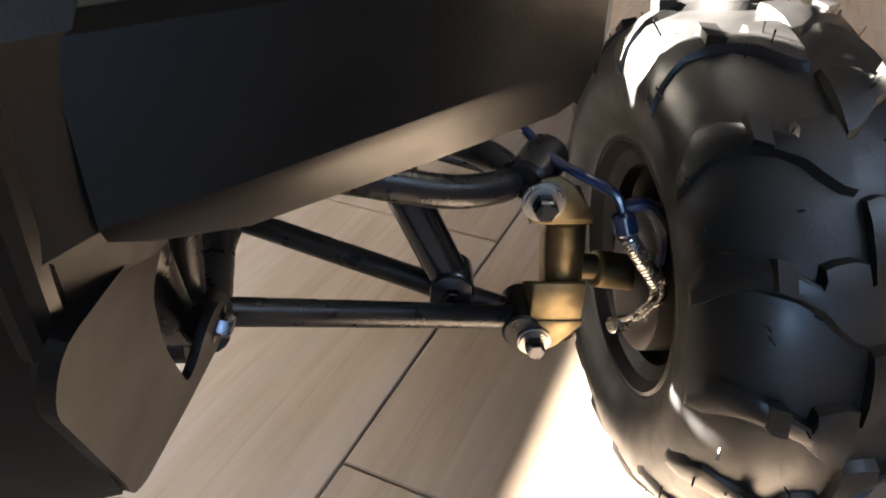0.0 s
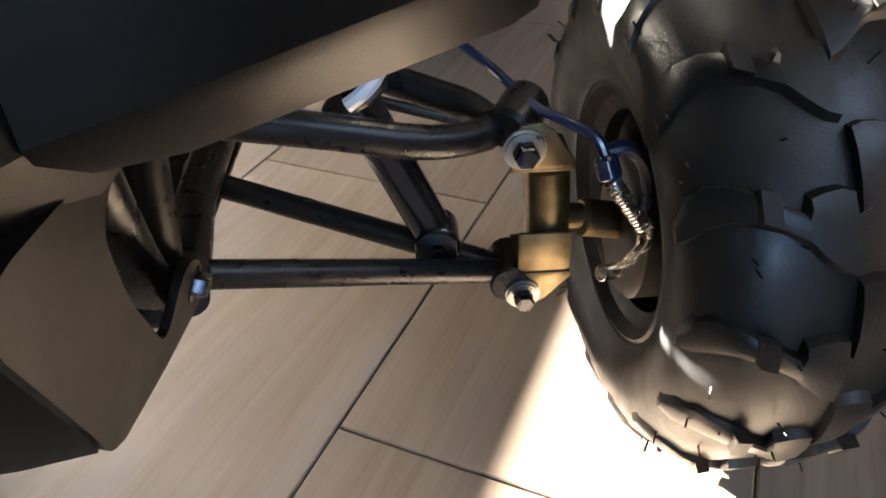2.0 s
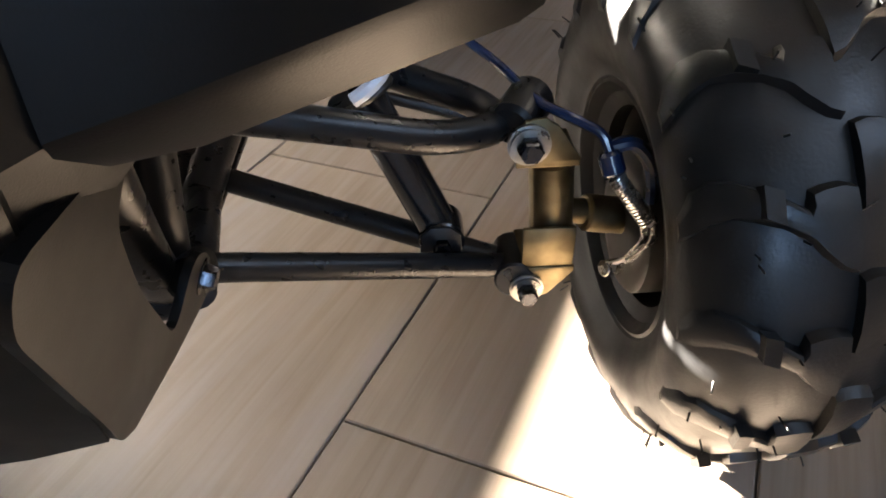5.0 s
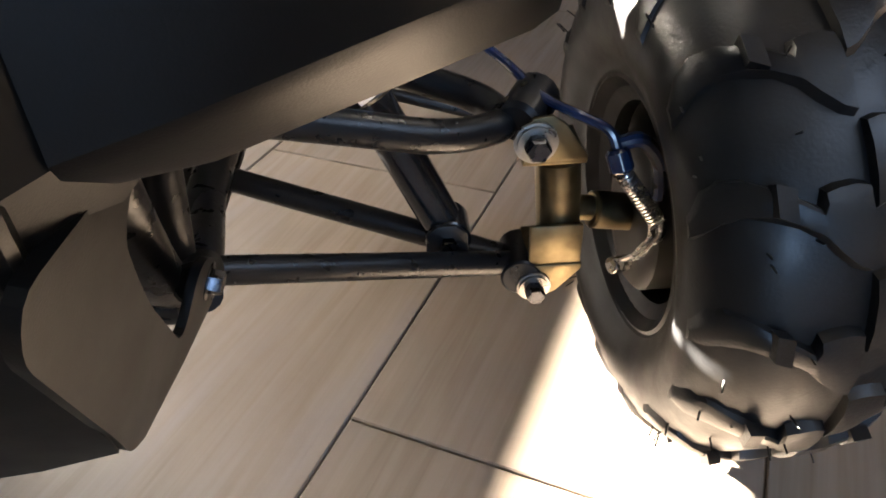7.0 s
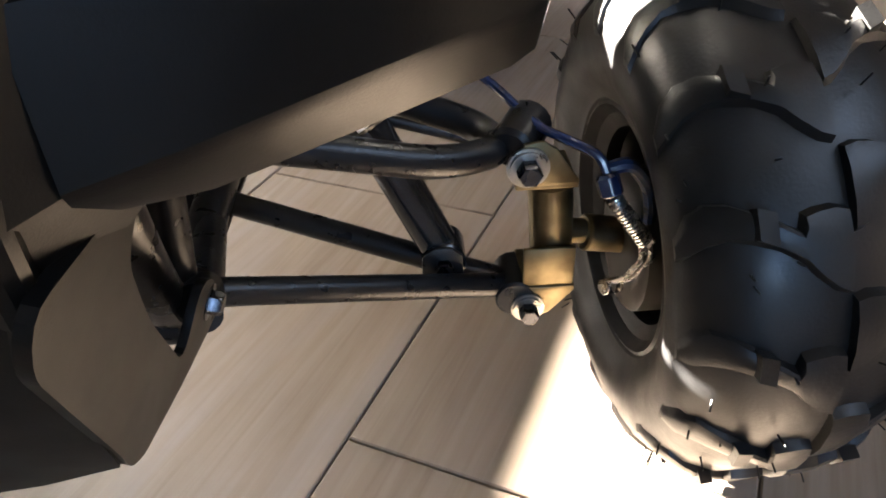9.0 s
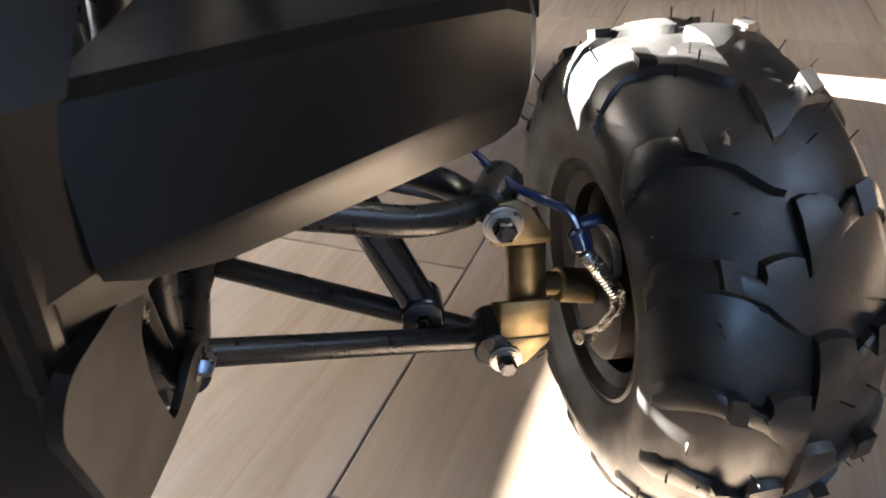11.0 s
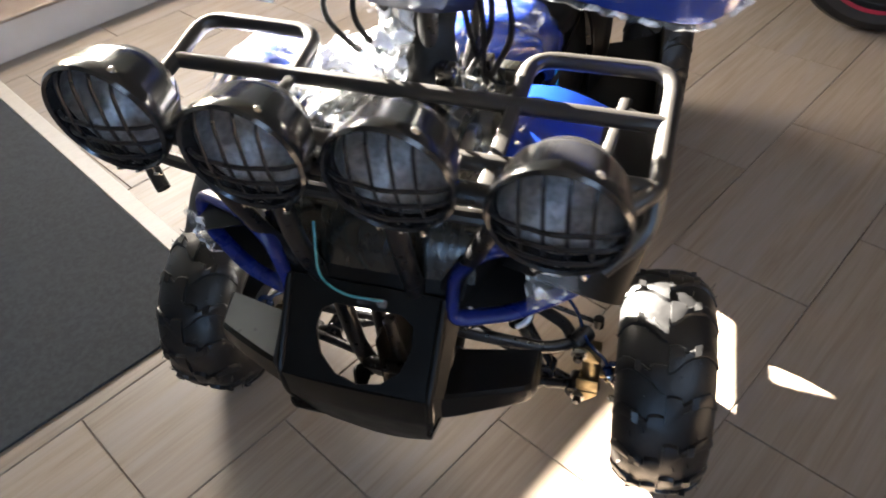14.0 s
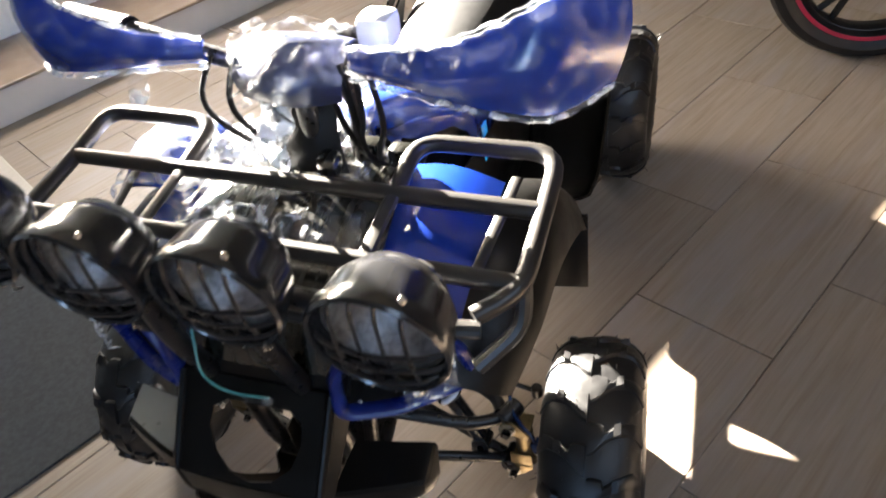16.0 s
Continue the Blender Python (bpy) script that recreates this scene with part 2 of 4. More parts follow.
def part(name, bm, mat, parent, label="", **k):
    return finish(name, bm, mat, parent, label, **k)


def box(bm, x0, x1, y0, y1, z0, z1, bevel=0.0, m=None):
    """Adds a box, its edges rounded."""
    b = bmesh.new()
    bmesh.ops.create_cube(b, size=1, matrix=Matrix.Translation(((x0 + x1) / 2, (y0 + y1) / 2, (z0 + z1) / 2)) @ Matrix.Diagonal((x1 - x0, y1 - y0, z1 - z0, 1)))
    if bevel:
        bmesh.ops.bevel(b, geom=list(b.edges), offset=bevel, segments=2, profile=0.5, affect="EDGES")
    join(bm, b, m)
    return bm


def join(bm, b, m=None):
    """Moves the bmesh b into bm."""
    if m is not None:
        bmesh.ops.transform(b, matrix=m, verts=b.verts)
    me = bpy.data.meshes.new("tmp")
    b.to_mesh(me)
    b.free()
    bm.from_mesh(me)
    bpy.data.meshes.remove(me)


def rounded(points, r, steps=5):
    """A polyline whose inner corners are rounded with about the radius r."""
    pts = [Vector(p) for p in points]
    out = [pts[0]]
    for a, b, c in zip(pts, pts[1:], pts[2:]):
        d1, d2 = (a - b), (c - b)
        k = min(r, d1.length * 0.48, d2.length * 0.48)
        p, q = b + d1.normalized() * k, b + d2.normalized() * k
        for i in range(steps + 1):
            t = i / steps
            out.append(p * (1 - t) ** 2 + b * 2 * t * (1 - t) + q * t * t)
    out.append(pts[-1])
    return out


def tube(bm, points, r, sides=12, bend=0.0, cap=True, closed=False, taper=None, flat=1.0):
    """Adds a round (or flattened) tube along a polyline."""
    pts = rounded(points, bend) if bend else [Vector(p) for p in points]
    n = len(pts)
    rings, up = [], None
    for i, p in enumerate(pts):
        if closed:
            t = (pts[(i + 1) % n] - pts[i - 1]).normalized()
        else:
            t = (pts[min(i + 1, n - 1)] - pts[max(i - 1, 0)]).normalized()
        if up is None:
            up = Vector((0, 0, 1)) if abs(t.z) < 0.9 else Vector((0, 1, 0))
        side = t.cross(up).normalized()
        up = side.cross(t).normalized()
        rr = r if taper is None else r * (1 + (taper - 1) * i / (n - 1))
        rings.append([bm.verts.new(p + side * rr * math.cos(a) + up * rr * flat * math.sin(a)) for a in (2 * math.pi * k / sides for k in range(sides))])
    pairs = list(zip(rings, rings[1:])) + ([(rings[-1], rings[0])] if closed else [])
    for a, b in pairs:
        for k in range(sides):
            bm.faces.new((a[k], a[(k + 1) % sides], b[(k + 1) % sides], b[k]))
    if cap and not closed:
        bm.faces.new(rings[0][::-1]), bm.faces.new(rings[-1])
    return bm


def lathe(bm, profile, m=None, sides=32, closed=False):
    """Adds a body of revolution round the local z axis; profile: (radius, height)."""
    b = bmesh.new()
    rings = []
    for r, h in profile:
        if r < 1e-6:
            rings.append([b.verts.new((0, 0, h))])
        else:
            rings.append([b.verts.new((r * math.cos(a), r * math.sin(a), h)) for a in (2 * math.pi * k / sides for k in range(sides))])
    pairs = list(zip(rings, rings[1:])) + ([(rings[-1], rings[0])] if closed else [])
    for p, q in pairs:
        for k in range(sides):
            j = (k + 1) % sides
            if len(p) == 1 and len(q) == 1:
                continue
            if len(p) == 1:
                b.faces.new((p[0], q[j], q[k]))
            elif len(q) == 1:
                b.faces.new((p[k], p[j], q[0]))
            else:
                b.faces.new((p[k], p[j], q[j], q[k]))
    join(bm, b, m)
    return bm


def along(a, b):
    """The pose whose z axis runs from a towards b."""
    a, b = Vector(a), Vector(b)
    return Matrix.Translation(a) @ (b - a).to_track_quat("Z", "Y").to_matrix().to_4x4()


def rod(bm, a, b, r, bevel=0.0, sides=16, r2=None):
    """Adds a solid round bar from a to b with eased ends."""
    h, r2 = (Vector(b) - Vector(a)).length, r2 or r
    e = bevel or r * 0.12
    return lathe(bm, [(0, 0), (r - e, 0), (r, e), (r2, h - e), (r2 - e, h), (0, h)], along(a, b), sides)


def hexbolt(bm, a, b, r):
    """Adds a hexagon bolt head from a to b."""
    h = (Vector(b) - Vector(a)).length
    return lathe(bm, [(0, 0), (r, 0), (r, h * 0.8), (r * 0.86, h), (0, h)], along(a, b), 6)


def slab(bm, outline, thick, m=None, bevel=0.0, holes=()):
    """Adds a plate: an outline in x, y with thickness in z; holes: outlines that go through it."""
    b = bmesh.new()
    loops = [outline, *holes]
    edges = []
    for lp in loops:
        vs = [b.verts.new((x, y, 0)) for x, y in lp]
        edges += [b.edges.new((vs[i], vs[(i + 1) % len(vs)])) for i in range(len(vs))]
    bmesh.ops.triangle_fill(b, use_beauty=True, use_dissolve=False, edges=edges)
    got = bmesh.ops.extrude_face_region(b, geom=list(b.faces))
    bmesh.ops.translate(b, vec=(0, 0, thick), verts=[v for v in got["geom"] if isinstance(v, bmesh.types.BMVert)])
    bmesh.ops.recalc_face_normals(b, faces=b.faces)
    if bevel:
        rim = [e for e in b.edges if len(e.link_faces) == 2 and e.calc_face_angle(0) > 0.9]
        bmesh.ops.bevel(b, geom=rim, offset=bevel, segments=2, profile=0.5, affect="EDGES")
    join(bm, b, m)
    return bm


def sheet(bm, rows, thick, normal=None):
    """Adds a curved panel through a grid of points, with thickness along the grid's normals."""
    b = bmesh.new()
    g = [[b.verts.new(p) for p in row] for row in rows]
    for r0, r1 in zip(g, g[1:]):
        for k in range(len(r0) - 1):
            b.faces.new((r0[k], r0[k + 1], r1[k + 1], r1[k]))
    bmesh.ops.recalc_face_normals(b, faces=b.faces)
    bmesh.ops.solidify(b, geom=list(b.faces), thickness=thick)
    join(bm, b)
    return bm


def smooth_rows(rows, n, k):
    """Resamples a coarse grid of points to n x k with smooth curves."""
    def spline(pts, count):
        pts = [Vector(p) for p in pts]
        out = []
        for i in range(count):
            t = i / (count - 1) * (len(pts) - 1)
            j = min(int(t), len(pts) - 2)
            f = t - j
            p0, p1, p2, p3 = pts[max(j - 1, 0)], pts[j], pts[j + 1], pts[min(j + 2, len(pts) - 1)]
            out.append(0.5 * ((2 * p1) + (p2 - p0) * f + (2 * p0 - 5 * p1 + 4 * p2 - p3) * f * f + (3 * p1 - p0 - 3 * p2 + p3) * f ** 3))
        return out
    wide = [spline(r, k) for r in rows]
    cols = [spline([r[c] for r in wide], n) for c in range(k)]
    return [[cols[c][r] for c in range(k)] for r in range(n)]


def crumpled(rows, lift, amp, scale, seed=0.0):
    """A resampled grid lifted off its surface and crumpled by sharp folds."""
    out = []
    n, k = len(rows), len(rows[0])
    for i in range(n):
        line = []
        for j in range(k):
            du = Vector(rows[min(i + 1, n - 1)][j]) - Vector(rows[max(i - 1, 0)][j])
            dv = Vector(rows[i][min(j + 1, k - 1)]) - Vector(rows[i][max(j - 1, 0)])
            nn = dv.cross(du).normalized()
            if nn.z < 0 and abs(nn.z) > 0.3 or (abs(nn.z) <= 0.3 and nn.y > 0):
                nn = -nn
            p = Vector(rows[i][j])
            f = 1 - 2 * abs(noise.noise(p * scale + Vector((seed, 3.1, 7.7)))) + 0.5 * noise.noise(p * scale * 2.7 + Vector((seed, 0, 0)))
            line.append(p + nn * (lift + amp * f))
        out.append(line)
    return out


def coil(bm, a, b, radius, wire, turns, sides=8):
    """Adds a coil spring from a to b."""
    m = along(a, b)
    h = (Vector(b) - Vector(a)).length
    n = int(turns * 18)
    pts = [m @ Vector((radius * math.cos(2 * math.pi * turns * i / n), radius * math.sin(2 * math.pi * turns * i / n), h * i / n)) for i in range(n + 1)]
    return tube(bm, pts, wire, sides)


# ---- the room: its long axis runs along the tiles ----
ROOM = pose(0, 0, 0, 0, 0, 68)
U0, U1, V0, V1, WALL_V, CEIL = -3.4, 4.4, -3.0, 2.16, 2.63, 4.5
STEP_H = 0.137


def structure(name, bm, mat, label, smooth=False):
    return tagged(finish(name, bm, mat, None, "", smooth, m=ROOM.copy()), label, "structure", kind="structure")


floor = structure("floor", box(bmesh.new(), U0 - 0.2, U1 + 0.2, V0 - 0.2, WALL_V + 0.2, -0.12, -0.004), M_GROUT, "floor of wood-look tiles with dark narrow joints")
structure("ceiling", box(bmesh.new(), U0 - 0.2, U1 + 0.2, V0 - 0.2, WALL_V + 0.2, CEIL, CEIL + 0.15), M_CEIL, "plain off-white showroom ceiling")
platform = structure("step", box(bmesh.new(), U0, U1, V1, WALL_V, -0.003, STEP_H - 0.012, 0.004), M_STEP, "low beige step along the white wall")
part("tread", box(bmesh.new(), U0, U1, V1 - 0.012, WALL_V, STEP_H - 0.012, STEP_H, 0.003), M_STEPTOP, platform, "brown tile tread", smooth=False)


def wall_with_holes(name, v0, v1, along_u, lo, hi, holes, mat, label):
    """A wall of blocks round its openings; holes: from, to, sill, head, side by side."""
    bm = bmesh.new()
    at = lo
    for a, b, z0, z1 in holes:
        for s0, s1, h0, h1 in ((at, a, 0, CEIL), (a, b, 0, z0), (a, b, z1, CEIL)):
            if s1 - s0 > 1e-4 and h1 - h0 > 1e-4:
                box(bm, s0, s1, v0, v1, h0, h1) if along_u else box(bm, v0, v1, s0, s1, h0, h1)
        at = b
    box(bm, at, hi, v0, v1, 0, CEIL) if along_u else box(bm, v0, v1, at, hi, 0, CEIL)
    return structure(name, bm, mat, label)


HIGH = [(0.07, 0.86, 0.943, 1.95), (0.93, 1.465, 0.996, 1.95)]      # the two panes that let the low sun in
DOOR = (-2.22, -1.82, 0.3, 2.0)           # the glazed entrance behind the camera
FILL_OPENING = (-2.8, 1.2, 2.5, 4.2)             # unseen opening added on the other long side, for warm fill light
wall_with_holes("wall_west", WALL_V, WALL_V + 0.2, True, U0, U1, HIGH, M_WALL, "white painted wall with a tall sunlit window")
wall_with_holes("wall_south", U0 - 0.2, U0, False, V0, WALL_V, [DOOR], M_UNSEENWALL, "wall with a glazed entrance")
wall_with_holes("wall_east", V0 - 0.2, V0, True, U0, U1, [FILL_OPENING], M_UNSEENWALL, "unseen wall with an added opening for fill light")
structure("wall_north", box(bmesh.new(), U1, U1 + 0.2, V0, WALL_V, 0, CEIL), M_UNSEENWALL, "plain dark unseen wall")

area_lamp("sky_in_entrance", ROOM @ pose(U0 + 0.02, (DOOR[0] + DOOR[1]) / 2, (DOOR[2] + DOOR[3]) / 2, 90, 0, -90), DOOR[1] - DOOR[0], DOOR[3] - DOOR[2], SKY_DOOR, (0.26, 0.50, 1.0))
# the middle lamp below is added warm fill from the unseen opening
area_lamp("daylight_in_shop_window", ROOM @ pose((FILL_OPENING[0] + FILL_OPENING[1]) / 2, V0 + 0.02, (FILL_OPENING[2] + FILL_OPENING[3]) / 2, 90, 0, 0), FILL_OPENING[1] - FILL_OPENING[0], FILL_OPENING[3] - FILL_OPENING[2], FILL_EAST, (1.0, 0.92, 0.82))
for u0, u1, z0, z1 in HIGH:
    area_lamp("sky_in_west_window", ROOM @ pose((u0 + u1) / 2, WALL_V + 0.1, (z0 + z1) / 2, -90, 0, 0), u1 - u0, z1 - z0, SKY_WEST if u0 < 0.5 else SKY_WEST * 0.35, (1.0, 0.925, 0.83))

# dark mat with a metal edge strip
mat_m = Matrix.Translation((-0.585, -0.023, 0)) @ pose(0, 0, 0, 0, 0, 66.5)
floor_mat = finish("floor_mat", box(bmesh.new(), -2.2, 0.055, 0.0, 2.1, 0.0, 0.007, 0.002), M_MAT, None, "", False, m=mat_m)
tagged(floor_mat, "dark grey ribbed floor mat lying on the tiles", "mat")
part("edge_strip", box(bmesh.new(), 0.0555, 0.1005, 0.0, 2.1, 0.0, 0.009, 0.002), M_ALU, floor_mat, "aluminium edge strip", smooth=False)

# ---- quad bike ----
quad = new("quad_bike")
quad.matrix_basis = pose(-0.025, -0.02, 0, 0, 0, 4)
tagged(quad, "blue and black quad bike with lamps, parts in clear film", "quad bike")

AXLE_X, AXLE_Y, TYRE_R, TYRE_W, CAMBER, STEER = 0.371, -0.022, 0.172, 0.140, 2.8, 3.8
REAR_X, REAR_Y, REAR_R, REAR_W = 0.264, 0.965, 0.187, 0.165


def tyre_mesh(width):
    """The carcass of a balloon tyre round the local z axis."""
    k = width / 0.19
    half = [(0.088, 0.066), (0.098, 0.072), (0.104, 0.078), (0.112, 0.080), (0.118, 0.085), (0.138, 0.0925), (0.154, 0.0915), (0.169, 0.084), (0.182, 0.069), (0.1915, 0.042), (0.1945, 0.0)]
    prof = [(r, -w * k) for r, w in half] + [(r, w * k) for r, w in half[-2::-1]]
    prof += [(0.08, 0.06 * k), (0.08, -0.06 * k)]
    bm = lathe(bmesh.new(), prof, None, 64, True)
    return bm


def lug_mesh(width, s, way):
    """One raised lug of the tread on side s: it starts at the middle groove, sweeps out with a knee and wraps over the shoulder; way: 1 or -1 round the wheel."""
    k = width / 0.19
    rows = [(0.0018, 0.000, 0.052, 0.2015, 0.187), (0.010, 0.003, 0.051, 0.2015, 0.187), (0.021, 0.012, 0.041, 0.2012, 0.186), (0.0285, 0.020, 0.031, 0.2006, 0.185), (0.031, 0.022, 0.020, 0.2000, 0.184),
            (0.044, 0.029, 0.021, 0.1975, 0.181), (0.058, 0.034, 0.023, 0.1932, 0.176), (0.069, 0.036, 0.027, 0.1875, 0.170), (0.080, 0.033, 0.032, 0.1785, 0.162), (0.088, 0.027, 0.032, 0.1701, 0.156), (0.0935, 0.022, 0.018, 0.1581, 0.149)]
    bm = bmesh.new()
    top, foot = [], []
    for w, sw, br, rt, rf in rows:
        a0, a1, ins, ww = way * sw / 0.205, way * (sw + br) / 0.205, way * 0.0034 / 0.205, s * w * k
        cols = [a0 + ins, a0 + (a1 - a0) * 0.35, a0 + (a1 - a0) * 0.7, a1 - ins]
        top.append([bm.verts.new(((rt - 0.0016 * (j in (0, 3))) * math.cos(a), (rt - 0.0016 * (j in (0, 3))) * math.sin(a), ww)) for j, a in enumerate(cols)])
        foot.append([bm.verts.new((rf * math.cos(a), rf * math.sin(a), ww * (0.97 if w > 0.08 else 1))) for a in (a0 - ins, a1 + ins)])
    for j in range(len(rows) - 1):
        for i in range(3):
            bm.faces.new((top[j][i], top[j][i + 1], top[j + 1][i + 1], top[j + 1][i]))
        bm.faces.new((top[j][0], top[j + 1][0], foot[j + 1][0], foot[j][0]))
        bm.faces.new((top[j][3], foot[j][1], foot[j + 1][1], top[j + 1][3]))
    bm.faces.new((*top[0][::-1], *foot[0])), bm.faces.new((*top[-1], *foot[-1][::-1]))
    # a raised bar on the lug's outer half
    w0, w1 = 0.046 * s * k, 0.058 * s * k
    q = [Vector((r * math.cos(a * way), r * math.sin(a * way), w)) for r in (0.190, 0.1990) for a, w in ((0.033 / 0.205, w0), (0.052 / 0.205, w0), (0.056 / 0.205, w1), (0.038 / 0.205, w1))]
    v = [bm.verts.new(p) for p in q]
    for f in ((0, 1, 5, 4), (1, 2, 6, 5), (2, 3, 7, 6), (3, 0, 4, 7), (4, 5, 6, 7)):
        bm.faces.new([v[n] for n in f])
    return bm


def whiskers_mesh(width):
    """The fine rubber moulding hairs of a new tyre."""
    bm = bmesh.new()
    for i in range(110):
        a, w = random.uniform(0, 2 * math.pi), random.choice((-1, 1)) * random.uniform(0.02, 0.095)
        r = 0.2005 if abs(w) < 0.03 else 0.2005 - (abs(w) - 0.03) * 0.45
        p = Vector((r * math.cos(a), r * math.sin(a), w * width / 0.19))
        d = Vector((math.cos(a + random.uniform(-.4, .4)), math.sin(a), (0.6 if abs(w) > 0.07 else 0.1) * w / abs(w))).normalized()
        tube(bm, [p - d * 0.004, p + d * random.uniform(0.004, 0.011)], 0.0007, 4)
    return bm


def rim_mesh(width):
    """A pressed steel rim with a dished disc, round the local z axis."""
    k = width / 0.19
    prof = [(0.094, -0.071 * k), (0.099, -0.0775 * k), (0.102, -0.076 * k), (0.0965, -0.066 * k), (0.088, -0.062 * k), (0.084, -0.045 * k), (0.076, -0.03 * k), (0.076, 0.03 * k),
            (0.084, 0.045 * k), (0.088, 0.062 * k), (0.0965, 0.066 * k), (0.102, 0.076 * k), (0.099, 0.0775 * k), (0.094, 0.071 * k), (0.084, 0.060 * k), (0.080, 0.045 * k), (0.072, 0.028 * k), (0.072, -0.028 * k), (0.080, -0.045 * k), (0.084, -0.06 * k)]
    bm = lathe(bmesh.new(), prof, None, 48, True)
    lathe(bm, [(0.0, 0.030), (0.030, 0.030), (0.036, 0.024), (0.058, 0.036), (0.073, 0.022), (0.073, 0.016), (0.058, 0.030), (0.036, 0.018), (0.0, 0.018)], None, 32)
    for i in range(4):
        a = math.pi * (i / 2 + 0.25)
        rod(bm, (0.02 * math.cos(a), 0.02 * math.sin(a), 0.026), (0.02 * math.cos(a), 0.02 * math.sin(a), 0.038), 0.0065, sides=6)
    return bm


def quad_wheel(x, y, radius, width, camber=0.0, steer=0.0, lugs=15):
    """A wheel whose drawn size of 0.2015 m is scaled to the radius."""
    s, k = (1 if x > 0 else -1), radius / 0.2015
    m = Matrix.Translation((x, y, 0)) @ pose(0, 0, 0, 0, 0, steer) @ pose(0, 0, 0, 0, -camber * s, 0) @ Matrix.Translation((0, 0, radius)) @ pose(0, 0, 0, 0, 90 * s, 0) @ Matrix.Diagonal((k, k, k, 1))
    part("wheel", rim_mesh(width / k), M_RIM, quad, "satin black steel wheel", m=m)
    tyre = part("tyre", tyre_mesh(width / k), M_RUBBER, quad, "new chunky black off-road tyre", angle=28, m=m)
    for side in (-1, 1):
        first = part("lug", lug_mesh(width / k, side, -s), M_RUBBER, tyre, angle=28)
        for i in range(lugs):
            turn = pose(0, 0, 0, 0, 0, -s * (360 * i / lugs + (0 if side > 0 else 9.5))) if s < 0 else pose(0, 0, 0, 0, 0, 360 * i / lugs + (0 if side > 0 else 9.5))
            ob = first if i == 0 else new("lug", first.data)
            ob.parent, ob.matrix_basis = tyre, turn
    part("moulding_hair", whiskers_mesh(width / k), M_RUBBER, tyre, "fine rubber moulding hairs")["kind"] = "stuff"


for s in (1, -1):
    quad_wheel(AXLE_X * s - (0.040 if s < 0 else 0), AXLE_Y, TYRE_R, TYRE_W, CAMBER, STEER)
    quad_wheel(REAR_X * s, REAR_Y, REAR_R, REAR_W)


def suspension(s):
    """The front suspension of one side; s: 1 or -1."""
    def p(x, y, z):
        return (x * s, y, z)

    flip = Matrix.Diagonal((s, 1, 1, 1))
    # lower wishbone
    bm = bmesh.new()
    tube(bm, [p(0.236, -0.044, 0.140), p(0.052, -0.127, 0.2145)], 0.0082, 16)
    low = part("lower_wishbone", bm, M_FRAME, quad, "black tubular lower wishbone")
    part("rear_arm", tube(bmesh.new(), [p(0.222, -0.038, 0.143), p(0.032, 0.004, 0.194)], 0.0084, 16), M_FRAME, low)
    part("pivot_tube", tube(bmesh.new(), [p(0.060, -0.143, 0.212), p(0.027, 0.022, 0.192)], 0.0115, 16), M_FRAME, low)
    part("ball_joint", rod(bmesh.new(), p(0.233, -0.062, 0.141), p(0.236, -0.022, 0.139), 0.0135), M_FRAME, low)
    for dy in (-0.016, 0.010):
        bm = slab(bmesh.new(), [(-0.014, -0.016), (0.014, -0.016), (0.013, 0.010), (0.006, 0.016), (-0.006, 0.016), (-0.013, 0.010)], 0.003, Matrix.Translation(p(0.186, dy - 0.035, 0.164)) @ pose(0, 0, 0, 90, 0, 0), 0.0008)
        part("shock_bracket", bm, M_FRAME, low)
    for a, b_ in ((-0.0515, -0.060), (-0.022, -0.014)):
        bm = lathe(bmesh.new(), [(0, 0), (0.0085, 0), (0.0085, 0.0015), (0, 0.0015)], along(p(0.187, a, 0.166), p(0.187, b_, 0.166)), 20)
        part("bolt", hexbolt(bm, p(0.187, a, 0.166), p(0.187, b_, 0.166), 0.0060), M_BOLT, low, "dark steel bolt")
    part("pivot_boss", rod(bmesh.new(), p(0.058, -0.122, 0.212), p(0.066, -0.160, 0.232), 0.0105, 0.002, 20), M_PLASTIC, low, "black pivot boss")
    a, e = Vector(p(0.0750, -0.168, 0.241)), Vector(p(0.951, -0.085, -0.297))
    bm = hexbolt(bmesh.new(), a, a + e * 0.008, 0.0058)
    lathe(bm, [(0, 0), (0.0088, 0), (0.0088, 0.0022), (0, 0.0022)], along(a, a + e), 20)
    part("pivot_bolt", bm, M_BOLT, low, "dark steel pivot bolt")
    # upper wishbone: a bent loop
    bm = tube(bmesh.new(), [p(0.045, -0.10, 0.292), p(0.12, -0.086, 0.272), p(0.188, -0.070, 0.250), p(0.226, -0.045, 0.244), p(0.213, -0.014, 0.246), p(0.169, 0.002, 0.257), p(0.045, 0.035, 0.294)], 0.0098, 16, bend=0.026)
    up = part("upper_wishbone", bm, M_FRAME, quad, "black bent-tube upper wishbone")
    part("ball_joint", rod(bmesh.new(), p(0.228, -0.052, 0.247), p(0.246, -0.020, 0.252), 0.0145, 0.003), M_FRAME, up)
    # steering knuckle
    kp = part("steering_knuckle", rod(bmesh.new(), p(0.260, -0.043, 0.140), p(0.256, -0.040, 0.219), 0.0142, 0.002, 28), M_ZINC, quad, "yellow zinc-plated steering knuckle")
    bm = slab(bmesh.new(), [(-0.017, 0.0), (0.020, 0.0), (0.020, 0.003), (0.006, 0.024), (-0.002, 0.0295), (-0.013, 0.028), (-0.019, 0.018), (-0.0195, 0.008)], 0.003, Matrix.Translation(p(0.249, -0.058, 0.2265)) @ pose(0, 0, 0, 90, 0, 0) @ flip, 0.0006)
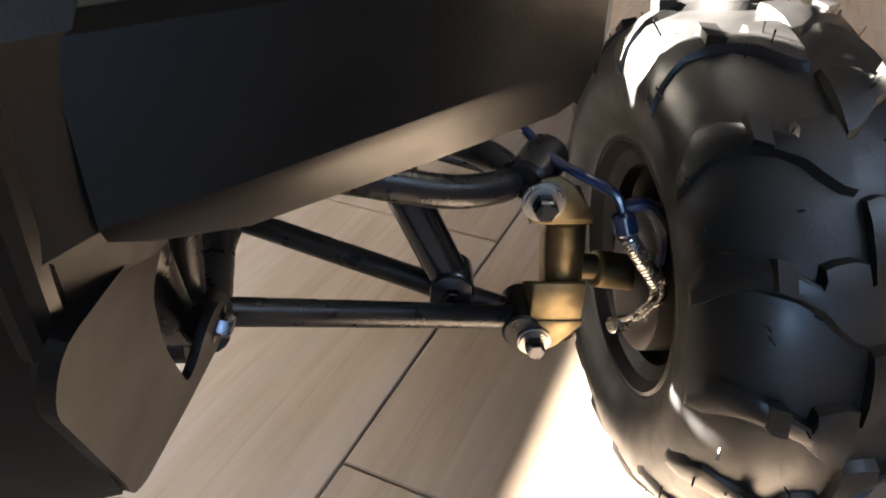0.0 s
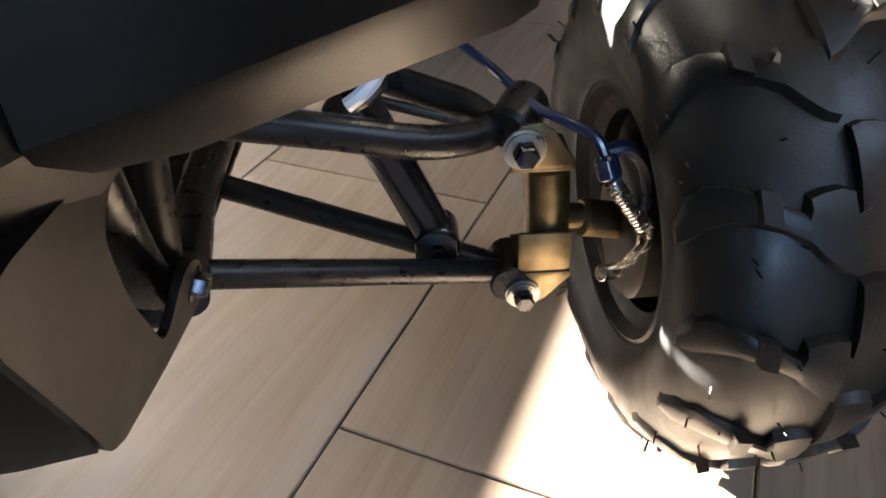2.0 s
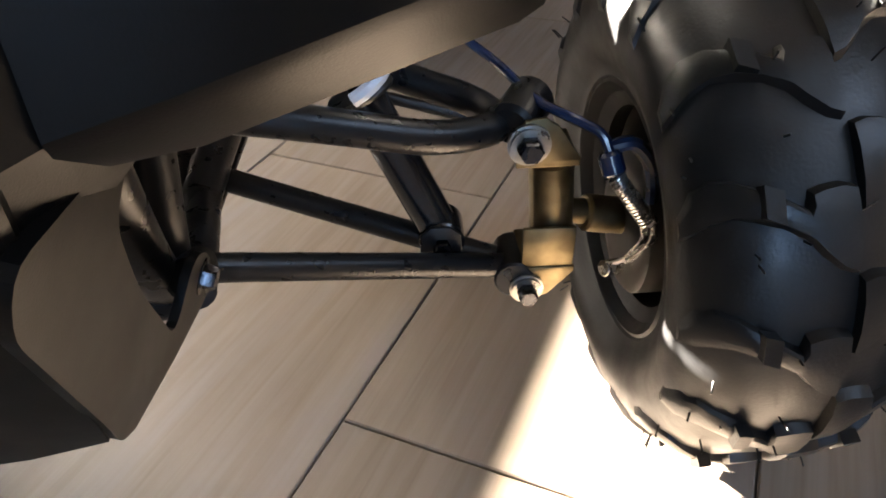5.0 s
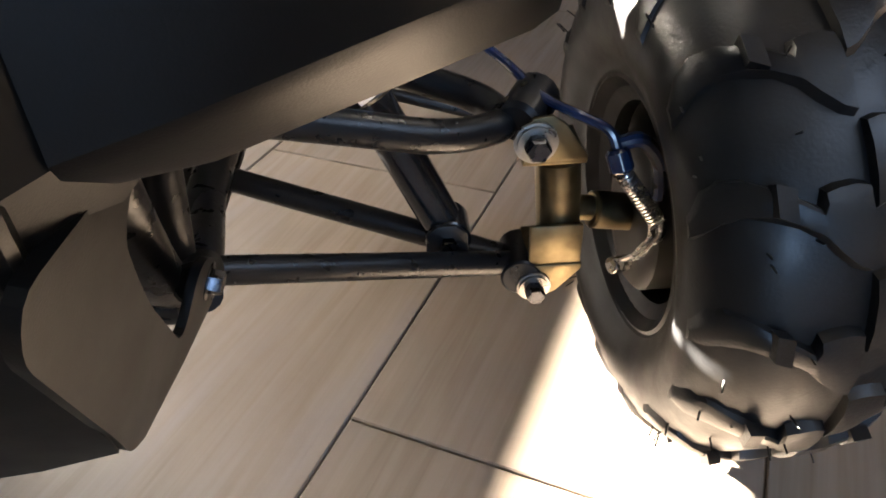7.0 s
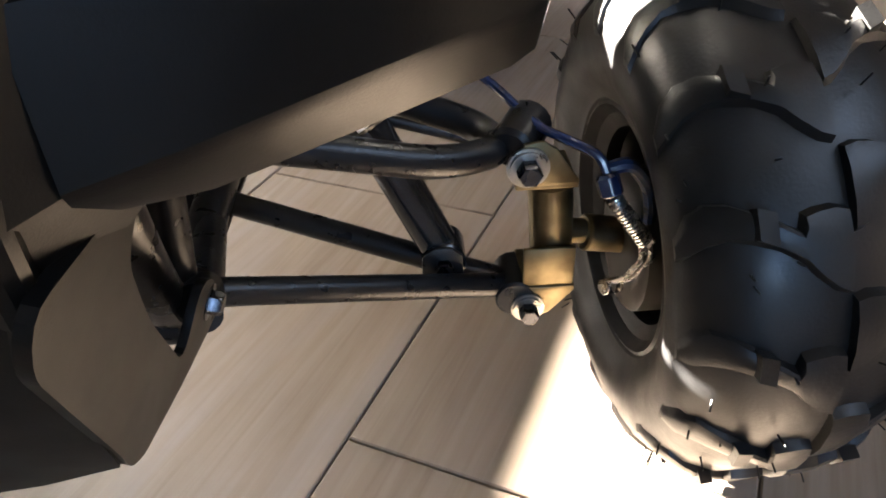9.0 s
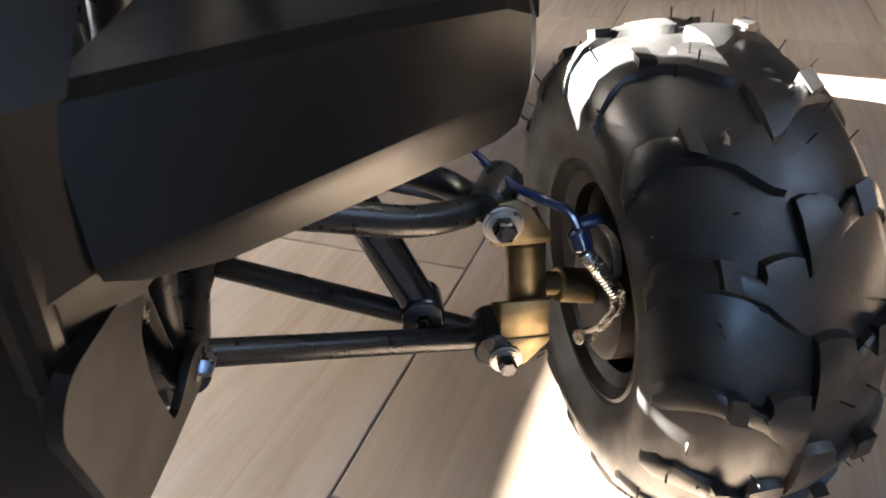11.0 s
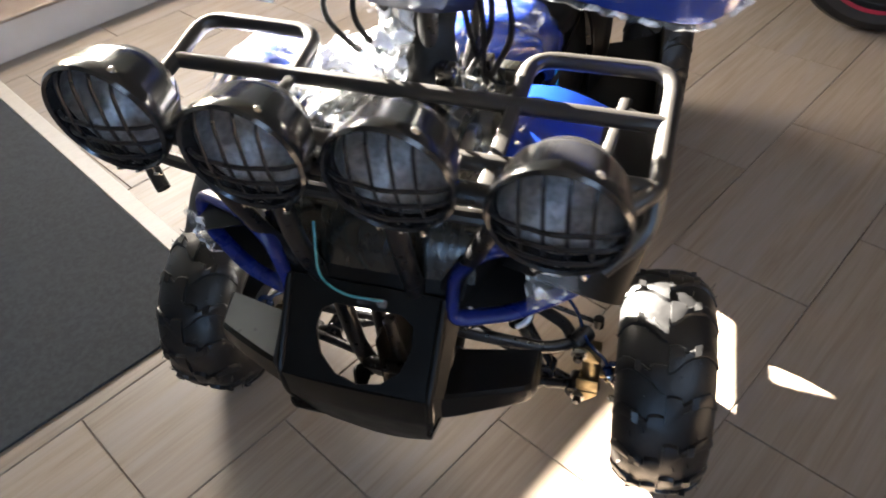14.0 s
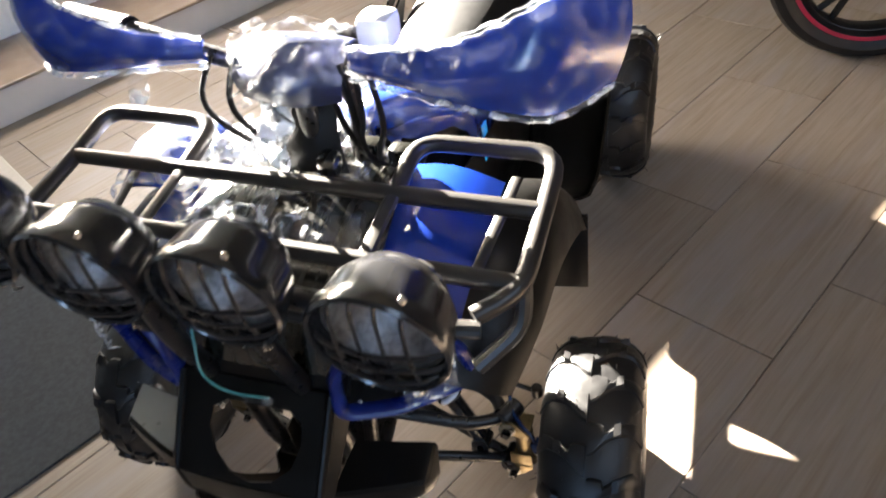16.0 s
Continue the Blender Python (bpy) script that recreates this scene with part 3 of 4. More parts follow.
    box(bm, 0.249 * s - 0.018, 0.249 * s + 0.020, -0.0605, -0.018, 0.2240, 0.2275, 0.0008)
    part("upper_clamp", bm, M_ZINC, kp, "zinc-plated clamp")
    bm = bmesh.new()
    box(bm, 0.254 * s - 0.0165, 0.254 * s + 0.017, -0.060, -0.020, 0.149, 0.153, 0.001)
    box(bm, 0.254 * s - 0.0165, 0.254 * s + 0.017, -0.0605, -0.057, 0.149, 0.180, 0.001)
    slab(bm, [(-0.0165, 0.0), (-0.0165, -0.020), (-0.008, -0.026), (0.002, -0.022), (0.018, -0.004), (0.018, 0.0)], 0.003, Matrix.Translation(p(0.2535, -0.0585, 0.1505)) @ pose(0, 0, 0, 90, 0, 0) @ flip, 0.0006)
    part("lower_clamp", bm, M_ZINC, kp, "zinc-plated clamp")
    for x, z, r in ((0.238, 0.2405, 0.0128), (0.241, 0.1345, 0.0112)):
        bm = lathe(bmesh.new(), [(0, 0), (r, 0), (r, 0.0022), (r * 0.86, 0.0024), (r * 0.86, 0.0042), (r * 0.5, 0.0044), (0, 0.0044)], along(p(x, -0.0612, z), p(x, -0.09, z)), 28)
        part("washer", bm, M_WASHER, kp, "stepped steel washer")
        part("pivot_bolt", hexbolt(bmesh.new(), p(x, -0.0655, z), p(x, -0.0745, z), r * 0.58), M_BOLT, kp, "dark pivot bolt")
    bm = rod(bmesh.new(), p(0.258, -0.042, 0.182), p(0.297, -0.033, 0.172), 0.0085)
    rod(bm, p(0.280, -0.038, 0.176), p(0.330, -0.03, 0.163), 0.0125)
    part("stub_axle", bm, M_ZINC, kp, "zinc-plated stub axle")
    # brake back plate with lever, cable and return spring
    bm = lathe(bmesh.new(), [(0, 0), (0.030, 0), (0.046, 0.003), (0.050, 0.007), (0.050, 0.026), (0, 0.026)], along(p(0.306, -0.03, 0.163), p(0.36, -0.03, 0.163)), 40)
    drum = part("brake_drum", bm, M_GREYPANEL, quad, "dull grey brake drum")
    lever = [p(0.307, -0.082, 0.198), p(0.311, -0.079, 0.182), p(0.304, -0.070, 0.160), p(0.295, -0.062, 0.150)]
    for dx in (-0.003, 0.003):
        part("brake_lever", tube(bmesh.new(), [(x + dx * s, y, z) for x, y, z in lever], 0.0024, 8, bend=0.006, flat=0.5), M_STEEL, drum, "bright brake lever")
    part("lever_pin", rod(bmesh.new(), p(0.290, -0.064, 0.149), p(0.302, -0.058, 0.146), 0.0055), M_STEEL, drum)
    part("lever_clip", tube(bmesh.new(), [p(0.298, -0.086, 0.204), p(0.312, -0.084, 0.200), p(0.309, -0.080, 0.192)], 0.0013, 6, bend=0.004), M_STEEL, drum)
    spring = [p(0.285, -0.078, 0.227), p(0.293, -0.084, 0.214), p(0.306, -0.084, 0.198)]
    part("return_spring", coil(bmesh.new(), spring[0], spring[2], 0.0044, 0.0011, 15, 6), M_STEEL, drum, "small bright return spring")
    part("cable_end", tube(bmesh.new(), spring, 0.0016, 6), M_CABLE, drum)
    part("cable_boot", rod(bmesh.new(), p(0.281, -0.073, 0.240), p(0.285, -0.078, 0.227), 0.0070, 0.002), M_CABLE, drum, "blue cable boot")
    part("cable_nut", lathe(bmesh.new(), [(0, 0), (0.0058, 0), (0.0058, 0.003), (0, 0.003)], along(p(0.284, -0.077, 0.229), p(0.285, -0.078, 0.227)), 6), M_BOLT, drum)
    part("brake_cable", tube(bmesh.new(), [p(0.282, -0.074, 0.238), p(0.278, -0.070, 0.250), p(0.262, -0.062, 0.256), p(0.246, -0.046, 0.258), p(0.225, 0.0, 0.266), p(0.16, 0.06, 0.30), p(0.08, 0.06, 0.42)], 0.0030, 10, bend=0.010), M_CABLE, drum, "blue brake cable")
    hose = [p(0.284, -0.068, 0.240), p(0.296, -0.068, 0.243), p(0.309, -0.066, 0.228), p(0.315, -0.062, 0.200), p(0.312, -0.056, 0.172)]
    part("brake_hose", tube(bmesh.new(), hose, 0.0046, 10, bend=0.012), M_CABLE, drum, "blue looped hose")
    # shock absorber
    bot, top = Vector(p(0.187, -0.037, 0.166)), Vector(p(0.072, -0.028, 0.425))
    d = (top - bot)
    bm = rod(bmesh.new(), bot + d * 0.03, bot + d * 0.375, 0.0132, 0.0015, 24)
    rod(bm, bot + Vector((0, -0.0135, 0)), bot + Vector((0, 0.0135, 0)), 0.0148, 0.0015, 28)
    rod(bm, bot - d * 0.01, bot + d * 0.06, 0.009)
    rod(bm, bot + d * 0.37, bot + d * 0.98, 0.006)
    shock = part("shock_absorber", bm, M_GLOSS, quad, "gloss black damper with pale coil spring")
    part("coil_spring", coil(bmesh.new(), bot + d * 0.395, bot + d * 0.93, 0.0200, 0.0045, 8.5), M_SPRING, shock, "pale grey coil spring")
    for k in (0.375, 0.93):
        bm = lathe(bmesh.new(), [(0, 0), (0.0205, 0), (0.0215, 0.002), (0.0205, 0.004), (0, 0.004)], along(bot + d * k, top), 28)
        part("spring_seat", bm, M_FRAME, shock, "black spring seat")
    # tie rod
    bm = rod(bmesh.new(), p(0.07, 0.05, 0.25), p(0.255, 0.052, 0.19), 0.0042)
    rod(bm, p(0.255, 0.052, 0.182), p(0.255, 0.052, 0.202), 0.009)
    part("tie_rod", bm, M_FRAME, quad, "thin black tie rod")


suspension(1), suspension(-1)

# chassis tubes
bm = bmesh.new()
for s in (-1, 1):
    tube(bm, [(0.06 * s, -0.20, 0.46), (0.055 * s, -0.185, 0.30), (0.045 * s, -0.14, 0.200), (0.035 * s, 0.0, 0.20), (0.06 * s, 0.12, 0.25), (0.10 * s, 0.28, 0.241), (0.10 * s, 0.75, 0.239), (0.08 * s, 0.95, 0.30)], 0.0125, 14, bend=0.05)
    tube(bm, [(0.06 * s, -0.17, 0.45), (0.065 * s, -0.03, 0.465), (0.06 * s, 0.10, 0.53), (0.06 * s, 0.25, 0.54), (0.10 * s, 0.42, 0.46), (0.11 * s, 1.05, 0.46)], 0.0125, 12, bend=0.05)
    tube(bm, [(0.065 * s, -0.10, 0.45), (0.045 * s, -0.13, 0.20)], 0.011, 12)
tube(bm, [(-0.09, -0.03, 0.435), (0.09, -0.03, 0.435)], 0.011)
tube(bm, [(-0.05, -0.14, 0.205), (0.05, -0.14, 0.205)], 0.011)
tube(bm, [(-0.05, -0.19, 0.295), (0.05, -0.19, 0.295)], 0.010)
tube(bm, [(0.0, -0.19, 0.40), (0.0, -0.16, 0.20)], 0.009)
part("frame", bm, M_FRAME, quad, "black welded tube frame")
part("skid_plate", box(bmesh.new(), -0.045, 0.045, -0.13, 0.10, 0.183, 0.187, 0.001), M_FRAME, quad, "flat black skid plate")
# two plates added to keep sun off the frame tube
part("frame_gusset", box(bmesh.new(), -0.040, -0.035, -0.132, 0.02, 0.188, 0.272, 0.001), M_FRAME, quad)
part("splash_plate", box(bmesh.new(), -0.022, -0.019, -0.20, -0.06, 0.19, 0.36, 0.001), M_PLASTIC, quad, "thin black plate keeping sun off the frame tube")

# front bumper: a creased nose plate with an opening, folded sides and two wings
bm = bmesh.new()
UP = Matrix.Translation((0, -0.312, 0.412)) @ pose(0, 0, 0, 48.6, 0, 0)
hole = [(0.066, 0.085), (0.068, 0.060), (0.058, 0.030), (0.034, 0.010), (0.004, 0.004), (-0.026, 0.012), (-0.046, 0.032), (-0.056, 0.062), (-0.052, 0.085), (-0.035, 0.096), (0.05, 0.096)]
slab(bm, [(-0.099, 0), (0.099, 0), (0.101, 0.124), (-0.101, 0.124)], -0.004, UP, 0.0, holes=[hole])
cols = (-1, -0.6, -0.2, 0.2, 0.6, 1)
lower = [(0.099, -0.312, 0.412), (0.097, -0.312, 0.372), (0.091, -0.304, 0.348), (0.080, -0.290, 0.305), (0.073, -0.272, 0.264), (0.066, -0.260, 0.243)]
sheet(bm, [[(w * k, y - 0.004 * (1 - k * k), z - (0.006 * (1 - k * k) if z < 0.25 else 0)) for k in cols] for w, y, z in lower], 0.004)
for s in (-1, 1):
    def q(x, y, z):
        return (x * s, y, z)
    sheet(bm, [[q(0.101, -0.230, 0.505), q(0.118, -0.205, 0.50)], [q(0.100, -0.27, 0.459), q(0.114, -0.245, 0.456)], [q(0.099, -0.312, 0.412), q(0.112, -0.300, 0.412)], [q(0.097, -0.312, 0.372), q(0.114, -0.294, 0.376)], [q(0.0925, -0.3065, 0.352), q(0.112, -0.262, 0.357)], [q(0.0890, -0.3080, 0.332), q(0.0943, -0.2680, 0.3385)]], 0.004)
    # flank: a flat flange that ends in a rounded tab at the pivot, with a round bite below the wishbone
    def flank(y, z):
        return q(0.0787 + 0.0897 * (y + 0.2492) + 0.3128 * (z - 0.2838), y, z)
    edge = rounded([(-0.257, 0.354, 0), (-0.266, 0.336, 0), (-0.247, 0.299, 0), (-0.203, 0.238, 0), (-0.186, 0.266, 0), (-0.160, 0.250, 0), (-0.149, 0.220, 0), (-0.200, 0.224, 0)], 0.018, 5)
    edge += rounded([(-0.244, 0.232, 0), (-0.257, 0.240, 0), (-0.270, 0.264, 0), (-0.292, 0.302, 0), (-0.315, 0.342, 0), (-0.313, 0.357, 0), (-0.285, 0.357, 0)], 0.007, 3)
    b = bmesh.new()
    vs = [b.verts.new(flank(p.x, p.y)) for p in edge]
    got = bmesh.ops.triangle_fill(b, use_beauty=True, use_dissolve=False, edges=[b.edges.new((vs[i], vs[(i + 1) % len(vs)])) for i in range(len(vs))])
    bmesh.ops.solidify(b, geom=list(b.faces), thickness=0.004)
    join(bm, b)
    tube(bm, [q(0.099, -0.230, 0.503), q(0.098, -0.270, 0.457), q(0.0965, -0.3085, 0.412), q(0.0945, -0.3085, 0.372), q(0.089, -0.3005, 0.347)], 0.0058, 12, bend=0.012)
nose = part("nose_plate", bm, M_PLASTIC, quad, "grained black plastic nose plate with an opening", angle=24)


def wing(s):
    """A side wing of the bumper: a bevelled box with a flat deck, rising outwards."""
    def sec(x, y, z, yt, zt, h):
        # the lower edge climbs a little more than the deck
        e = 0.004 * min(1, max(0, (x - 0.115) / 0.07))
        return [(x * s, yt, zt), (x * s, y + 0.006, z + h + 0.001), (x * s, y + 0.001, z + h - 0.002), (x * s, y, z - 0.001 + e), (x * s, y + 0.002, z - 0.005 + e), (x * s, y + 0.013 + (0.009 if x < 0.12 else 0.002), z - 0.018 + 0.7 * e), (x * s, y + 0.028, z - 0.019 + 0.7 * e), (x * s, yt + 0.002, zt - 0.006)]
    a = [sec(0.108, -0.303, 0.377, -0.228, 0.416, 0.036), sec(0.130, -0.297, 0.381, -0.226, 0.419, 0.034), sec(0.170, -0.283, 0.388, -0.222, 0.425, 0.030), sec(0.200, -0.270, 0.393, -0.219, 0.430, 0.025), sec(0.207, -0.264, 0.395, -0.219, 0.431, 0.020), sec(0.210, -0.256, 0.397, -0.220, 0.430, 0.015)]
    b = bmesh.new()
    rings = [[b.verts.new(p) for p in ring] for ring in a]
    for r0, r1 in zip(rings, rings[1:]):
        for k in range(len(r0)):
            j = (k + 1) % len(r0)
            b.faces.new((r0[k], r0[j], r1[j], r1[k]))
    b.faces.new(rings[0]), b.faces.new(rings[-1][::-1])
    part("bumper_wing", b, M_PLASTIC, quad, "grained black plastic bumper wing", angle=25)


wing(1), wing(-1)
# pale sheet on the left deck, coloured as the brightness it reflects
rows = [[(-0.110, -0.2965, 0.4165), (-0.150, -0.2830, 0.4195), (-0.200, -0.2630, 0.4215)], [(-0.110, -0.262, 0.4185), (-0.150, -0.253, 0.4225), (-0.203, -0.241, 0.4275)], [(-0.110, -0.229, 0.4190), (-0.150, -0.2255, 0.4245), (-0.205, -0.2200, 0.4325)]]
part("wing_film", sheet(bmesh.new(), smooth_rows(rows, 10, 12), 0.0006), M_WINGSHEEN, quad, "pale sheet standing in for a reflection on the bumper wing", angle=40)

buckle = part("buckle", tube(bmesh.new(), [(0.106, -0.214, 0.470), (0.128, -0.206, 0.468), (0.132, -0.196, 0.440), (0.110, -0.204, 0.430)], 0.0062, 10, bend=0.008, closed=True), M_GLOSS, quad, "glossy black strap buckle")
for x, y, z in ((0.108, -0.222, 0.478), (0.126, -0.214, 0.474), (0.118, -0.208, 0.436)):
    part("buckle_stud", rod(bmesh.new(), (x, y + 0.006, z), (x - 0.002, y - 0.006, z + 0.008), 0.0042), M_STEEL, buckle, "bright steel stud")

# lamp bar and four round lamps with wire guards
bm = tube(bmesh.new(), [(-0.225, -0.245, 0.704), (-0.205, -0.255, 0.716), (0.0, -0.258, 0.700), (0.24, -0.255, 0.678), (0.26, -0.245, 0.664)], 0.012, 12, bend=0.03)
lamp_bar = part("lamp_bar", bm, M_FRAME, quad, "black tubular lamp bar")
for s in (-1, 1):
    part("upright", tube(bmesh.new(), [(0.06 * s, -0.262, 0.69), (0.065 * s, -0.25, 0.58), (0.06 * s, -0.215, 0.48)], 0.012, 12, bend=0.05), M_FRAME, lamp_bar)
    part("upright", tube(bmesh.new(), [(0.17 * s + 0.015, -0.258, 0.69), (0.13 * s, -0.22, 0.56), (0.08 * s, -0.21, 0.49)], 0.010, 12, bend=0.05), M_FRAME, lamp_bar)


def lamp(x, y, z):
    """A round auxiliary lamp that faces ahead, a little down."""
    m = Matrix.Translation((x, y, z)) @ pose(0, 0, 0, 97, 0, 0)
    bm = lathe(bmesh.new(), [(0, -0.058), (0.022, -0.058), (0.040, -0.048), (0.054, -0.026), (0.0585, 0.0), (0.061, 0.004), (0.0615, 0.016), (0.059, 0.0195), (0.0562, 0.017), (0.0545, 0.002), (0.050, -0.02), (0.036, -0.040), (0, -0.05)], None, 40)
    body = part("lamp", bm, M_GLOSS, quad, "round black auxiliary lamp with a wire guard", m=m)
    bm = bmesh.new()
    lathe(bm, [(0, -0.046), (0.03, -0.040), (0.047, -0.022), (0.0525, 0.001), (0.0515, 0.001), (0.045, -0.020), (0.03, -0.037), (0, -0.043)], None, 36)
    part("reflector", bm, M_REFLECT, body, "silver reflector")
    bm = lathe(bmesh.new(), [(0, 0.0095), (0.025, 0.0085), (0.045, 0.0055), (0.0535, 0.002), (0.0535, -0.001), (0.045, 0.002), (0.025, 0.005), (0, 0.006)], None, 36)
    part("lens", bm, M_GLASS, body, "clear ribbed lens")
    for k in (-0.030, -0.010, 0.010, 0.030):
        h = math.sqrt(0.058 ** 2 - k * k)
        part("guard_wire", tube(bmesh.new(), [(k, -h, 0.010), (k, -h * 0.75, 0.019), (k, 0, 0.024), (k, h * 0.75, 0.019), (k, h, 0.010)], 0.0019, 6, bend=0.01), M_FRAME, body)
    for k in (-0.036, -0.018, 0.0):
        h = math.sqrt(0.058 ** 2 - k * k)
        part("guard_wire", tube(bmesh.new(), [(-h, k, 0.010), (-h * 0.75, k, 0.020), (0, k, 0.0265), (h * 0.75, k, 0.020), (h, k, 0.010)], 0.0023, 6, bend=0.01), M_FRAME, body)
    for k in (-0.022, 0.0, 0.022):
        part("guard_clip", tube(bmesh.new(), [(k, -0.056, 0.012), (k + 0.002, -0.064, 0.016), (k + 0.003, -0.069, 0.010)], 0.0016, 6), M_STEEL, body, "bright wire clip")
    bm = bmesh.new()
    lathe(bm, [(0, 0), (0.004, 0), (0.004, 0.0015), (0.0025, 0.003), (0, 0.003)], Matrix.Translation((0.030, 0.0515, 0.006)) @ pose(0, 0, 0, -60, 30, 0), 12)
    part("screw", bm, M_STEEL, body, "small bright screw")
    bm = rod(bmesh.new(), (0, -0.03, -0.05), (0, -0.055, -0.045), 0.008)
    part("bracket", bm, M_FRAME, body)


for x, y, z in ((-0.187, -0.297, 0.764), (-0.045, -0.304, 0.745), (0.0905, -0.298, 0.737), (0.237, -0.303, 0.720)):
    lamp(x, y, z)

# front rack
bm = bmesh.new()
RX, RR = 0.309, 0.0105
for s in (-1, 1):
    inner = 0.14 * s
    tube(bm, [(0.27 * s, -0.20, 0.645), (RX * s, -0.165, 0.655), (RX * s, -0.06, 0.668), (RX * s, 0.022, 0.686), (inner, 0.022, 0.684), (inner, -0.06, 0.668)], RR, 12, bend=0.035)
    tube(bm, [(RX * s, -0.155, 0.655), (RX * s * 1.01, -0.17, 0.61), (0.27 * s, -0.2, 0.57)], 0.009, 10, bend=0.03)
tube(bm, [(-RX, -0.06, 0.668), (RX, -0.06, 0.668)], RR, 12)
tube(bm, [(-RX, -0.158, 0.655), (RX, -0.158, 0.655)], RR, 12)
tube(bm, [(-0.28, -0.21, 0.640), (-0.16, -0.235, 0.645), (0.16, -0.235, 0.645), (0.28, -0.21, 0.640)], 0.009, 10, bend=0.05)
rack = part("front_rack", bm, M_RACK, quad, "dark grey tubular front rack")
for x in (-0.14, 0.14):
    b = tube(bmesh.new(), [(x, -0.232, 0.648), (x, -0.158, 0.658), (x, -0.06, 0.671)], 0.009, 8, flat=0.45)
    part("rack_bar", b, M_RACK, rack)
for s in (-1, 1):
    b = tube(bmesh.new(), [(0.258 * s, 0.030, 0.640), (0.254 * s, -0.02, 0.632), (0.244 * s, -0.11, 0.612)], 0.007, 8, bend=0.03, flat=0.25)
    part("rack_bracket", b, M_RACK, rack)

# bodywork
def fender(s):
    def q(x, y, z):
        return (x * s, y, z)
    rows = [[q(0.16, -0.20, 0.545), q(0.22, -0.205, 0.53), q(0.275, -0.19, 0.50), q(0.292, -0.175, 0.485)],
            [q(0.19, -0.12, 0.585), q(0.24, -0.12, 0.575), q(0.290, -0.11, 0.545), q(0.310, -0.10, 0.515)],
            [q(0.23, 0.0, 0.596), q(0.26, 0.0, 0.590), q(0.297, 0.0, 0.565), q(0.315, 0.0, 0.525)],
            [q(0.245, 0.11, 0.570), q(0.265, 0.12, 0.560), q(0.297, 0.125, 0.535), q(0.315, 0.13, 0.47)],
            [q(0.25, 0.20, 0.49), q(0.265, 0.21, 0.48), q(0.295, 0.215, 0.45), q(0.312, 0.215, 0.40)]]
    part("front_fender", sheet(bmesh.new(), smooth_rows(rows, 13, 10), 0.004), M_PLASTIC, quad, "black plastic front fender", angle=50)
    rows = [[q(0.10, -0.17, 0.575), q(0.17, -0.175, 0.580), q(0.235, -0.165, 0.562)], [q(0.10, -0.05, 0.618), q(0.17, -0.05, 0.622), q(0.238, -0.05, 0.600)], [q(0.10, 0.06, 0.615), q(0.17, 0.06, 0.620), q(0.235, 0.06, 0.598)]]
    part("fender_panel", sheet(bmesh.new(), smooth_rows(rows, 9, 7), 0.004), M_BLUE, quad, "glossy blue fender panel", angle=50)
    bm = bmesh.new()
    flap = 0.15 if s > 0 else 0.083
    slab(bm, [(-0.030, 0.004), (0.030, 0), (0.030, flap), (-0.030, flap)], 0.005, Matrix.Translation(q(0.285, 0.190, 0.30)) @ pose(0, 0, 0, 90, 0, 12 * s), 0.002)
    part("mud_flap", bm, M_PLASTIC, quad, "black mud flap behind the front wheel")
    # headlight bezel: a bent blue rim round a black recess
    pts = [q(0.105, -0.232, 0.474), q(0.175, -0.210, 0.480), q(0.250, -0.172, 0.508), q(0.238, -0.175, 0.562), q(0.15, -0.215, 0.580), q(0.112, -0.228, 0.548)]
    rim = rounded([pts[-1]] + pts + [pts[0]], 0.02)[1:-1]
    part("headlight_bezel", tube(bmesh.new(), rim, 0.0075, 12, flat=1.5, closed=True), M_SHADEBLUE, quad, "glossy blue headlight surround")
    bm = bmesh.new()
    sheet(bm, [[Vector(p) * f + Vector(q(0.165, -0.15, 0.53)) * (1 - f) + Vector((0, 0.03 * (1 - f), 0)) for p in pts + [pts[0]]] for f in (1.0, 0.8, 0.5, 0.05)], 0.003)
    part("headlight_recess", bm, M_PLASTIC, quad, "black headlight recess", angle=60)
    rows = [[q(0.190 + 0.017 * i, -0.226 + 0.010 * i, 0.566 - 0.017 * j) for i in range(4)] for j in range(4)]
    part("headlight_film", sheet(bmesh.new(), crumpled(smooth_rows(rows, 26, 26), 0.002, 0.010, 45, 5 * s), 0.0008), M_EDGE, quad, "crumpled silvery packing film over the headlight", angle=25)
    rows = [[q(0.10, -0.12, 0.60), q(0.17, -0.125, 0.604), q(0.238, -0.115, 0.585)], [q(0.10, -0.03, 0.626), q(0.17, -0.03, 0.628), q(0.242, -0.03, 0.606)], [q(0.10, 0.07, 0.612), q(0.17, 0.07, 0.618), q(0.24, 0.07, 0.596)]]
    if s < 0:
        part("fender_film", sheet(bmesh.new(), crumpled(smooth_rows(rows, 30, 30), 0.006, 0.010, 22, 9 * s), 0.0008), M_FILM, quad, "crumpled clear packing film over the fender", angle=25)


fender(1), fender(-1)
rows = [[(-0.13, -0.215, 0.52), (0, -0.225, 0.525), (0.13, -0.215, 0.52)], [(-0.135, -0.19, 0.575), (0, -0.20, 0.585), (0.135, -0.19, 0.575)],
        [(-0.135, -0.08, 0.625), (0, -0.085, 0.642), (0.135, -0.08, 0.625)], [(-0.12, 0.03, 0.632), (0, 0.03, 0.652), (0.12, 0.03, 0.632)], [(-0.10, 0.09, 0.60), (0, 0.10, 0.615), (0.10, 0.09, 0.60)]]
part("front_cowl", sheet(bmesh.new(), smooth_rows(rows, 15, 12), 0.005), M_DARKFILM, quad, "black front cowl still wrapped in clear film", angle=50)
